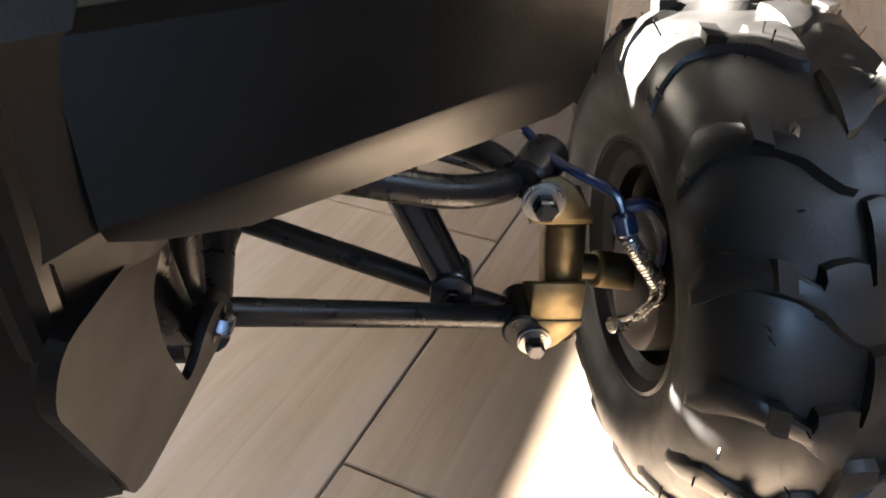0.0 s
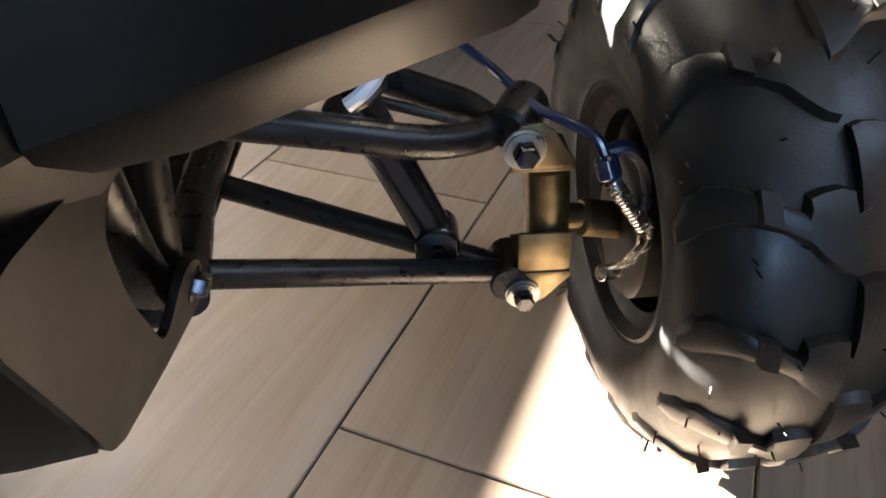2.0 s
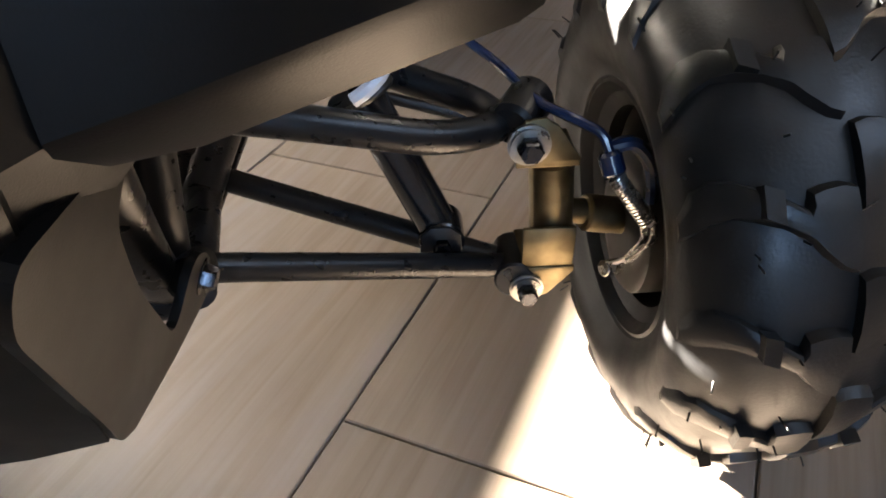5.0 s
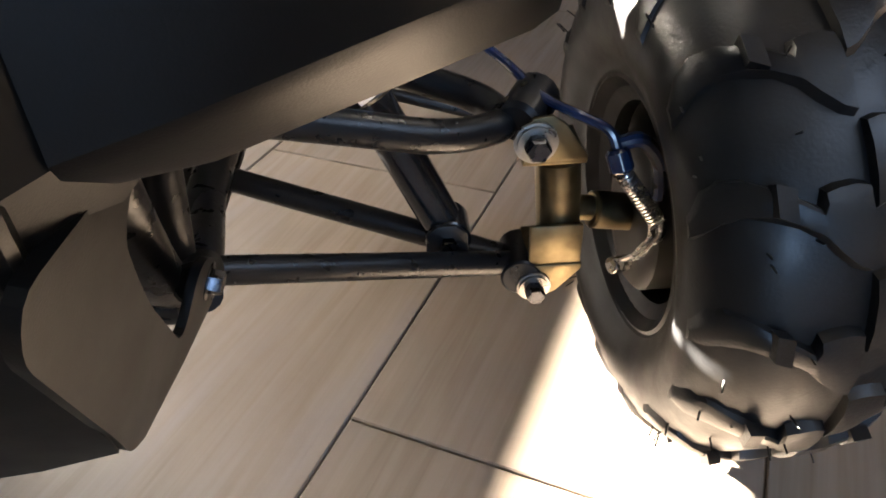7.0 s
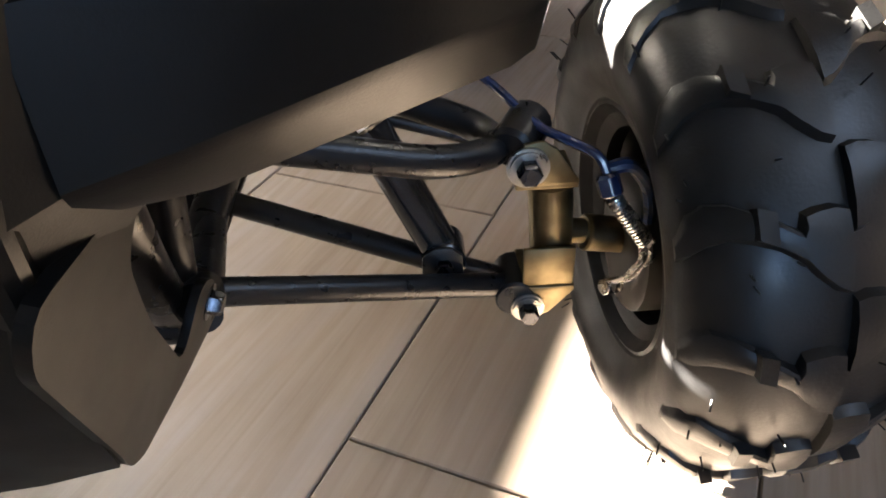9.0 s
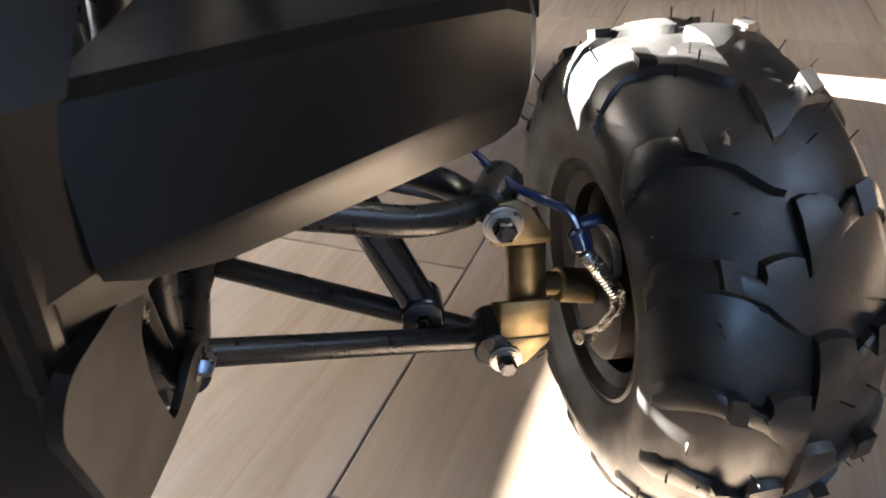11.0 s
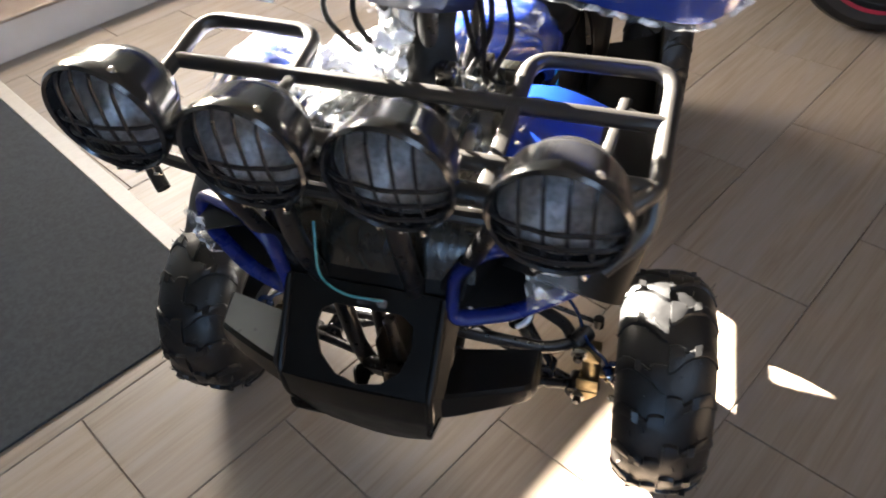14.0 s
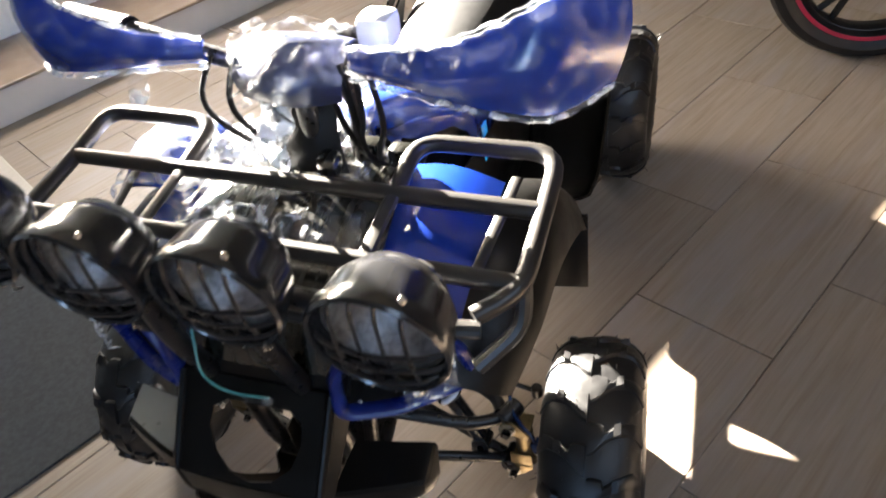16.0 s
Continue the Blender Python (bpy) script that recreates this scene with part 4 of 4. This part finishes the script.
for k, (x0, x1, y0, y1, z) in enumerate(((-0.15, 0.03, -0.17, 0.09, 0.628),)):
    rows = [[(x0 + (x1 - x0) * i / 3, y0 + (y1 - y0) * j / 3, z + 0.035 * (j / 3) ** 0.6 - 0.014 * abs(i - 1.5) * (1 if k else 0.7) - 0.02) for i in range(4)] for j in range(4)]
    # milkier than clear film, so that the sunlit cowl reads white
    part("packing_film", sheet(bmesh.new(), crumpled(smooth_rows(rows, 40, 36), 0.014, 0.016, 17, 3.0 * k), 0.0008), M_MILKY, quad, "crumpled clear packing film", angle=25)
# tank and side panels
def tank_sec(y, w, z0, z1):
    return [(-w, y, z0), (-w * 1.02, y, (z0 + z1) / 2), (-w * 0.75, y, z1 - 0.02), (-w * 0.3, y, z1), (w * 0.3, y, z1), (w * 0.75, y, z1 - 0.02), (w * 1.02, y, (z0 + z1) / 2), (w, y, z0)]
rows = [tank_sec(0.195, 0.012, 0.572, 0.582), tank_sec(0.215, 0.055, 0.55, 0.612), tank_sec(0.28, 0.10, 0.535, 0.605), tank_sec(0.38, 0.11, 0.40, 0.575), tank_sec(0.47, 0.105, 0.42, 0.56)]
part("fuel_tank_cover", sheet(bmesh.new(), smooth_rows(rows, 12, 18), 0.005), M_BLUE, quad, "glossy blue tank cover under film", angle=50)
part("tank_film", sheet(bmesh.new(), crumpled(smooth_rows(rows, 40, 44), 0.003, 0.006, 24, 2.0), 0.0008), M_THINFILM, quad, "tight clear film over the tank", angle=25)
# two cyan plates stand in for sunlit edges of the blue plastic
for k in range(2):
    part("tank_decal", slab(bmesh.new(), [(-0.008, -0.014), (0.010, -0.011), (0.008, 0.014), (-0.010, 0.011)], 0.002, Matrix.Translation((0.121, 0.33, 0.50 - 0.045 * k)) @ pose(0, 0, 0, 90, 0, 80), 0.0005), M_CYANGLINT, quad, "small cyan plate painted as a sunlit edge")
rows = [tank_sec(0.44, 0.10, 0.49, 0.56), tank_sec(0.54, 0.12, 0.48, 0.575), tank_sec(0.75, 0.13, 0.50, 0.60), tank_sec(0.98, 0.125, 0.51, 0.615), tank_sec(1.08, 0.09, 0.55, 0.62)]
part("seat", sheet(bmesh.new(), smooth_rows(rows, 16, 18), 0.012), M_SEAT, quad, "black vinyl quad bike seat", angle=50)
# unseen box and lid added to block sun from the front tyre
box_m = part("electrics_box", box(bmesh.new(), -0.085, 0.055, 0.105, 0.195, 0.203, 0.372, 0.010), M_PLASTIC, quad, "black box added to block sun inside the frame")
part("lid", box(bmesh.new(), -0.088, 0.058, 0.102, 0.198, 0.360, 0.368, 0.003), M_GLOSS, box_m)
# two boxes added to stop stray sun from reaching the floor
part("axle_housing", box(bmesh.new(), -0.10, 0.13, 0.79, 1.02, 0.20, 0.45, 0.02), M_FRAME, quad, "dark box added to block sun at the rear axle")
part("gearbox", box(bmesh.new(), -0.135, 0.10, 0.655, 0.78, 0.215, 0.46, 0.02), M_FRAME, quad, "dark box added to block sun behind the engine")
# added cover and slotted plate shape the sun on the tyre
part("fuse_cover", box(bmesh.new(), -0.006, 0.004, 0.018, 0.139, 0.302, 0.474, 0.003), M_PLASTIC, box_m)
plate = slab(bmesh.new(), [(0.020, 0.203), (0.112, 0.203), (0.112, 0.478), (0.020, 0.478)], 0.003, Matrix.Translation((-0.085, 0, 0)) @ Matrix(((0, 0, 1, 0), (1, 0, 0, 0), (0, 1, 0, 0), (0, 0, 0, 1))),
             holes=[[(0.058, 0.3120), (0.098, 0.3085), (0.098, 0.3165), (0.058, 0.3235)]])
part("bracket_plate", plate, M_FRAME, box_m, "black added plate whose slot passes sunlight")
engine = part("engine", box(bmesh.new(), -0.09, 0.09, 0.20, 0.62, 0.285, 0.45, 0.03), M_FRAME, quad, "dark finned engine block")
for k in range(6):
    part("fin", box(bmesh.new(), -0.105, 0.105, 0.195, 0.40, 0.30 + 0.025 * k, 0.306 + 0.025 * k, 0.002), M_FRAME, engine)
for s in (-1, 1):
    rows = [[(0.11 * s, 0.74, 0.57), (0.16 * s, 0.75, 0.565), (0.215 * s, 0.76, 0.54), (0.225 * s, 0.77, 0.49)], [(0.11 * s, 0.86, 0.60), (0.16 * s, 0.87, 0.595), (0.225 * s, 0.88, 0.57), (0.235 * s, 0.88, 0.52)],
            [(0.11 * s, 1.05, 0.60), (0.16 * s, 1.06, 0.595), (0.225 * s, 1.07, 0.565), (0.235 * s, 1.08, 0.51)], [(0.11 * s, 1.18, 0.56), (0.16 * s, 1.19, 0.55), (0.22 * s, 1.20, 0.52), (0.23 * s, 1.20, 0.46)]]
    part("rear_fender", sheet(bmesh.new(), smooth_rows(rows, 12, 10), 0.005), M_PLASTIC, quad, "black plastic rear fender", angle=50)
    rows = [[(0.12 * s, 0.40, 0.30), (0.20 * s, 0.40, 0.30), (0.275 * s, 0.41, 0.31), (0.29 * s, 0.41, 0.34)], [(0.12 * s, 0.5, 0.29), (0.20 * s, 0.5, 0.29), (0.275 * s, 0.5, 0.30), (0.29 * s, 0.5, 0.33)], [(0.12 * s, 0.70, 0.345), (0.20 * s, 0.72, 0.35), (0.27 * s, 0.73, 0.37), (0.28 * s, 0.73, 0.40)]]
    part("footwell", sheet(bmesh.new(), smooth_rows(rows, 9, 9), 0.005), M_PLASTIC, quad, "black ribbed footwell", angle=50)
    bm = bmesh.new()
    sheet(bm, smooth_rows([[(0.13 * s, 0.53, 0.54), (0.15 * s, 0.60, 0.55), (0.14 * s, 0.70, 0.60)], [(0.155 * s, 0.53, 0.46), (0.18 * s, 0.60, 0.45), (0.17 * s, 0.70, 0.48)], [(0.15 * s, 0.53, 0.33), (0.17 * s, 0.60, 0.34), (0.16 * s, 0.68, 0.36)]], 8, 8), 0.005)
    part("side_panel", bm, M_PLASTIC, quad, "black side panel", angle=50)
# panels added to block sun that would pass the engine bay
for s in (-1, 1):
    rows = [[(0.112 * s, 0.25, 0.255), (0.115 * s, 0.40, 0.25), (0.118 * s, 0.56, 0.25)], [(0.122 * s, 0.24, 0.36), (0.13 * s, 0.40, 0.36), (0.14 * s, 0.56, 0.38)], [(0.105 * s, 0.25, 0.47), (0.118 * s, 0.40, 0.47), (0.13 * s, 0.56, 0.50)]]
    part("inner_panel", sheet(bmesh.new(), smooth_rows(rows, 8, 10), 0.004), M_PLASTIC, quad, "black panel added to block sun beside the engine", angle=50)
# added plate, its opening cut to shape a sun patch on the floor
cover = slab(bmesh.new(), [(0.40, 0.243), (0.74, 0.243), (0.74, 0.40), (0.40, 0.40)], 0.003, Matrix.Translation((-0.121, 0, 0)) @ Matrix(((0, 0, 1, 0), (1, 0, 0, 0), (0, 1, 0, 0), (0, 0, 0, 1))),
             holes=[[(0.557, 0.2535), (0.582, 0.2515), (0.606, 0.2645), (0.6165, 0.2815), (0.6195, 0.298), (0.586, 0.2760)]])
part("side_cover", cover, M_FRAME, quad, "black added mask with an opening for a sun patch")
# bar added to trim the sun patch beside the tyre
part("side_rail", box(bmesh.new(), -0.116, -0.086, 0.10, 0.425, 0.186, 0.262, 0.006), M_FRAME, quad, "black bar added to block low sun")
# added on the sun side only, to block stray sunlight
for s in (-1,):
    rows = [[(0.10 * s, 0.70, 0.365), (0.22 * s, 0.70, 0.370), (0.335 * s, 0.71, 0.380)], [(0.10 * s, 0.715, 0.40), (0.22 * s, 0.715, 0.40), (0.34 * s, 0.72, 0.41)], [(0.12 * s, 0.71, 0.52), (0.22 * s, 0.71, 0.51), (0.34 * s, 0.73, 0.49)]]
    part("rear_inner_guard", sheet(bmesh.new(), smooth_rows(rows, 8, 10), 0.004), M_PLASTIC, quad, "black panel added to block sun ahead of the rear wheel", angle=50)
bm = tube(bmesh.new(), [(-REAR_X, REAR_Y, REAR_R), (REAR_X, REAR_Y, REAR_R)], 0.016)
tube(bm, [(0.05, 0.55, 0.29), (0.05, REAR_Y, REAR_R)], 0.02)
part("rear_axle", bm, M_FRAME, quad, "black rear axle")

# steering
bm = bmesh.new()
tube(bm, [(0.0, 0.0, 0.35), (0.0, -0.01, 0.74)], 0.012)
tube(bm, [(-0.33, 0.03, 0.80), (-0.20, 0.0, 0.80), (-0.07, -0.01, 0.775), (0.07, -0.01, 0.775), (0.20, 0.0, 0.80), (0.33, 0.03, 0.80)], 0.011, 12, bend=0.05)
for s in (-1, 1):
    tube(bm, [(0.045 * s, 0.01, 0.66), (0.06 * s, 0.0, 0.72), (0.05 * s, -0.005, 0.775)], 0.009, 10, bend=0.02)
bars = part("handlebar", bm, M_FRAME, quad, "black tube handlebar")
for s in (-1, 1):
    part("grip", rod(bmesh.new(), (0.22 * s, 0.004, 0.80), (0.335 * s, 0.031, 0.80), 0.016), M_SEAT, bars, "black rubber grip")
    rows = [[(0.345 * s, 0.0, 0.905), (0.30 * s, -0.052, 0.894), (0.24 * s, -0.066, 0.862), (0.17 * s, -0.062, 0.836), (0.085 * s, -0.043, 0.820)],
            [(0.355 * s, 0.005, 0.84), (0.31 * s, -0.066, 0.835), (0.24 * s, -0.084, 0.822), (0.17 * s, -0.076, 0.812), (0.085 * s, -0.05, 0.806)],
            [(0.345 * s, 0.0, 0.785), (0.30 * s, -0.058, 0.778), (0.24 * s, -0.075, 0.785), (0.17 * s, -0.068, 0.792), (0.085 * s, -0.046, 0.794)]]
    part("hand_guard", sheet(bmesh.new(), smooth_rows(rows, 12, 22), 0.004), M_BLUE, bars, "blue hand guard under clear film", angle=60)
    part("guard_film", sheet(bmesh.new(), crumpled(smooth_rows(rows, 26, 56), 0.006, 0.004, 30, 4.0 * s), 0.0008), M_THINFILM, bars, "creased clear film over the hand guard", angle=25)
    for k, up in ((-1, -0.002), (0, 0.003)):
        part("film_edge", tube(bmesh.new(), [Vector(p) + Vector((0.0012 * math.sin(31 * i), -0.004, up + 0.0012 * math.sin(17 * i))) for i, p in enumerate(smooth_rows(rows, 3, 40)[k])], 0.0032, 6), M_EDGE, bars, "bunched edge of clear film")
bm = bmesh.new()
rows = [[(-0.065, -0.03, 0.745), (-0.02, -0.045, 0.748), (0.02, -0.045, 0.748), (0.06, -0.03, 0.75)], [(-0.072, -0.03, 0.775), (-0.02, -0.055, 0.78), (0.02, -0.052, 0.78), (0.064, -0.03, 0.775)], [(-0.066, 0.01, 0.80), (-0.02, -0.01, 0.812), (0.02, -0.01, 0.81), (0.06, 0.01, 0.80)], [(-0.055, 0.055, 0.78), (-0.02, 0.05, 0.788), (0.02, 0.05, 0.788), (0.055, 0.055, 0.78)]]
part("handlebar_pad", sheet(bmesh.new(), smooth_rows(rows, 14, 14), 0.004), M_NAVY, quad, "dark handlebar pad wrapped in film", angle=60)
part("pad_film", sheet(bmesh.new(), crumpled(smooth_rows(rows, 40, 40), 0.006, 0.010, 34, 1.0), 0.0008), M_FILM, quad, "crumpled film round the handlebar pad", angle=25)
rows = [[(-0.075, -0.02, 0.645), (-0.01, -0.04, 0.655), (0.045, -0.02, 0.645)], [(-0.055, 0.0, 0.70), (-0.01, -0.018, 0.70), (0.03, 0.0, 0.70)], [(-0.05, 0.03, 0.745), (-0.01, 0.018, 0.75), (0.03, 0.03, 0.745)]]
part("steering_shroud", sheet(bmesh.new(), smooth_rows(rows, 10, 12), 0.004), M_PLASTIC, quad, "black shroud below the handlebar", angle=50)
part("shroud_film", sheet(bmesh.new(), crumpled(smooth_rows([r[:2] for r in rows], 26, 20), 0.012, 0.012, 26, 6.0), 0.0008), M_SUNFILM, quad, "bunched clear film below the handlebar", angle=25)
part("brake_reservoir", box(bmesh.new(), 0.082, 0.122, -0.02, 0.02, 0.805, 0.842, 0.010), M_WHITE, quad, "pale plastic wrapped brake reservoir")
for x0, x1, x2, y2 in ((-0.10, -0.13, -0.05, 0.06), (0.09, 0.11, 0.05, 0.08), (0.075, 0.085, 0.02, 0.06), (0.06, 0.075, 0.06, 0.05), (-0.07, -0.09, -0.03, 0.03), (0.04, 0.055, 0.08, 0.06)):
    cable = tube(bmesh.new(), [(x0, -0.02, 0.79), (x1, -0.035, 0.73), ((x1 + x2) / 2, -0.01, 0.665), (x2, y2, 0.60)], 0.0038, 8, bend=0.04)
    part("control_cable", cable, M_SEAT, quad, "black control cable")
for x, y, z, w in ((0.055, 0.02, 0.655, 0.018), (0.09, 0.035, 0.64, 0.014), (0.03, -0.035, 0.668, 0.012)):
    part("connector_block", box(bmesh.new(), x - w, x + w, y - 0.012, y + 0.012, z - 0.012, z + 0.014, 0.004), M_DARKFILM, quad, "black wiring connector")
rows = [[(-0.145, -0.03, 0.640), (-0.07, -0.035, 0.655), (-0.01, -0.03, 0.660)], [(-0.145, 0.03, 0.640), (-0.07, 0.03, 0.668), (-0.01, 0.03, 0.672)], [(-0.13, 0.10, 0.615), (-0.07, 0.10, 0.638), (-0.01, 0.10, 0.640)]]
part("packing_film", sheet(bmesh.new(), crumpled(smooth_rows(rows, 34, 34), 0.012, 0.012, 26, 2.5), 0.0008), M_SUNFILM, quad, "crumpled packing film, whitened for sun glare", angle=25)
rows = [[(-0.305, -0.04, 0.590), (-0.265, -0.05, 0.625), (-0.21, -0.05, 0.632), (-0.165, -0.04, 0.610)], [(-0.315, 0.02, 0.600), (-0.27, 0.02, 0.648), (-0.21, 0.02, 0.656), (-0.16, 0.02, 0.625)], [(-0.305, 0.09, 0.585), (-0.265, 0.095, 0.632), (-0.21, 0.095, 0.640), (-0.165, 0.09, 0.610)], [(-0.29, 0.14, 0.53), (-0.26, 0.145, 0.57), (-0.21, 0.145, 0.575), (-0.17, 0.14, 0.56)]]
part("fender_dome", sheet(bmesh.new(), smooth_rows(rows, 18, 18), 0.004), M_BLUE, quad, "rounded blue fender top", angle=60)
part("dome_film", sheet(bmesh.new(), crumpled(smooth_rows(rows, 34, 34), 0.005, 0.006, 26, 4.5), 0.0008), M_MILKY, quad, "clear film over the fender top", angle=25)
rows = [[(0.0, -0.13, 0.628), (0.06, -0.13, 0.626), (0.13, -0.12, 0.618)], [(0.0, -0.04, 0.655), (0.06, -0.04, 0.652), (0.13, -0.03, 0.636)], [(0.0, 0.05, 0.650), (0.06, 0.06, 0.646), (0.125, 0.06, 0.626)]]
part("packing_film", sheet(bmesh.new(), crumpled(smooth_rows(rows, 34, 34), 0.006, 0.011, 24, 7.5), 0.0008), M_THINFILM, quad, "crumpled clear packing film", angle=25)
rows = [[(-0.118, -0.2245, 0.50), (0.0, -0.229, 0.50), (0.118, -0.2245, 0.50)], [(-0.125, -0.212, 0.535), (0.0, -0.22, 0.535), (0.125, -0.212, 0.535)]]
part("grille_panel", sheet(bmesh.new(), smooth_rows(rows, 4, 9), 0.003), M_PLASTIC, quad, "black panel below the cowl", angle=50)
part("hanging_tag", slab(bmesh.new(), [(-0.012, -0.02), (0.014, -0.017), (0.012, 0.016), (-0.014, 0.02)], 0.001, Matrix.Translation((-0.16, -0.08, 0.775)) @ pose(0, 0, 0, 75, 10, 0)), M_EDGE, bars, "small white film scrap")
bm = tube(bmesh.new(), [(-0.045, -0.235, 0.60), (-0.04, -0.262, 0.54), (-0.015, -0.258, 0.512), (0.03, -0.25, 0.505)], 0.0017, 8, bend=0.02)
part("wire", bm, M_TEAL, quad, "teal wire hanging from the lamp bar")
part("wire_connector", box(bmesh.new(), 0.0, 0.036, -0.258, -0.249, 0.500, 0.508, 0.002), M_FILM, quad, "pale wire connector")

LEAN = Matrix.Translation((0.02, 0, 0.012)) @ Matrix.Translation((0, 0, 0.6)) @ pose(0, 0, 0, 0, 3.2, 0) @ Matrix.Translation((0, 0, -0.6))
for ob in quad.children:
    if ob.name.split(".")[0] in {"handlebar", "handlebar_pad", "pad_film", "steering_shroud", "shroud_film", "brake_reservoir", "control_cable", "connector_block"}:
        ob.matrix_basis = LEAN @ ob.matrix_basis
    elif ob.name == "front_rack":
        ob.matrix_basis = Matrix.Translation((0, 0, 0.6)) @ pose(0, 0, 0, 0, 2.4, 0) @ Matrix.Translation((0, 0, -0.6))

# ---- motorcycle whose front wheel shows behind ----
bike = new("motorcycle")
bike.matrix_basis = pose(0.75, 1.66, 0, 0, 0, 6)
tagged(bike, "dark motorcycle with a red-taped black front wheel", "motorcycle")
WR = 0.30
wm = Matrix.Translation((0, 0, WR)) @ pose(0, 0, 0, 90, 0, 0)
prof = [(0.228, -0.042), (0.236, -0.048), (0.262, -0.054), (0.285, -0.044), (0.297, -0.022), (0.30, 0.0), (0.297, 0.022), (0.285, 0.044), (0.262, 0.054), (0.236, 0.048), (0.228, 0.042), (0.21, 0.03), (0.21, -0.03)]
bm = lathe(bmesh.new(), [(0.232, -0.044), (0.238, -0.049), (0.222, -0.049), (0.214, -0.036), (0.205, -0.012), (0.205, 0.012), (0.214, 0.036), (0.222, 0.049), (0.238, 0.049), (0.232, 0.044), (0.215, 0.03), (0.215, -0.03)], None, 64, True)
bw = part("wheel", bm, M_RIM, bike, "black cast wheel", m=wm)
part("hub", rod(bmesh.new(), (0, 0, -0.05), (0, 0, 0.05), 0.035, sides=24), M_RIM, bw)
for k in range(5):
    a = 2 * math.pi * k / 5 + 0.35
    for da in (-0.12, 0.12):
        bm = tube(bmesh.new(), [(0.03 * math.cos(a), 0.03 * math.sin(a), 0), (0.12 * math.cos(a + da * 0.5), 0.12 * math.sin(a + da * 0.5), 0.004), (0.212 * math.cos(a + da), 0.212 * math.sin(a + da), 0)], 0.011, 8, bend=0.03)
        part("spoke", bm, M_RIM, bw)
part("tyre", lathe(bmesh.new(), prof, None, 72, True), M_RUBBER, bw, "black road tyre")
for zz in (-1, 1):
    part("rim_tape", lathe(bmesh.new(), [(0.223, 0.0495 * zz), (0.2345, 0.0500 * zz), (0.2345, 0.0510 * zz), (0.223, 0.0505 * zz)], None, 64, True), M_RED, bw, "red rim tape")
part("brake_disc", lathe(bmesh.new(), [(0.050, 0.060), (0.088, 0.060), (0.088, 0.064), (0.050, 0.064)], None, 48, True), M_BOLT, bw, "steel brake disc")
for yy in (-0.085, 0.085):
    part("fork_leg", rod(bmesh.new(), (0.0, yy, WR - 0.02), (0.26, yy, 0.98), 0.024, sides=20), M_STEEL, bike, "bright metal fork leg")
part("caliper", box(bmesh.new(), 0.05, 0.13, -0.11, -0.075, 0.28, 0.38, 0.01), M_STEEL, bike, "bright brake caliper")
part("front_mudguard", sheet(bmesh.new(), [[(0.335 * math.cos(radians(a)), y, WR + 0.335 * math.sin(radians(a)) - abs(y) * 0.25) for y in (-0.06, -0.03, 0, 0.03, 0.06)] for a in range(20, 151, 10)], 0.004), M_PLASTIC, bike, "black front mudguard")

# ---- floor tiles, laid in staggered rows ----
TL, TW, GAP = 0.60, 0.30, 0.0022
def tile_mesh(l0, l1, w):
    bm = box(bmesh.new(), l0, l1, 0, w, -0.006, 0.0)
    top = [e for e in bm.edges if all(abs(v.co.z) < 1e-6 for v in e.verts)]
    bmesh.ops.bevel(bm, geom=top, offset=0.0012, segments=1, affect="EDGES")
    me = bpy.data.meshes.new("tile")
    bm.to_mesh(me)
    bm.free()
    me.materials.append(M_TILE)
    return me


whole = {}
row = 0
v_lines = [-0.10 + TW * k for k in range(-10, 9)]
for k, v in enumerate(v_lines):
    n = round((v + 0.10) / TW)
    v0, v1 = max(v, V0), min(v + TW, V1)
    if v1 - v0 < 0.02:
        continue
    # the strip below the line at v = -0.10 has an end joint at u = -0.0265; each next strip is shifted
    start = -0.0265 - 0.257 * (n + 1)
    u = start + TL * math.floor((U0 - start) / TL)
    while u < U1:
        a, b = max(u, U0), min(u + TL, U1)
        if b - a > 0.02:
            key = (round(b - a, 3), round(v1 - v0, 3))
            if key not in whole:
                whole[key] = tile_mesh(0, b - a - GAP, v1 - v0 - GAP)
            ob = new("tile", whole[key])
            ob.parent = floor
            ob.location = (a + GAP / 2, v0 + GAP / 2, random.uniform(-0.0002, 0.0002))
        u += TL
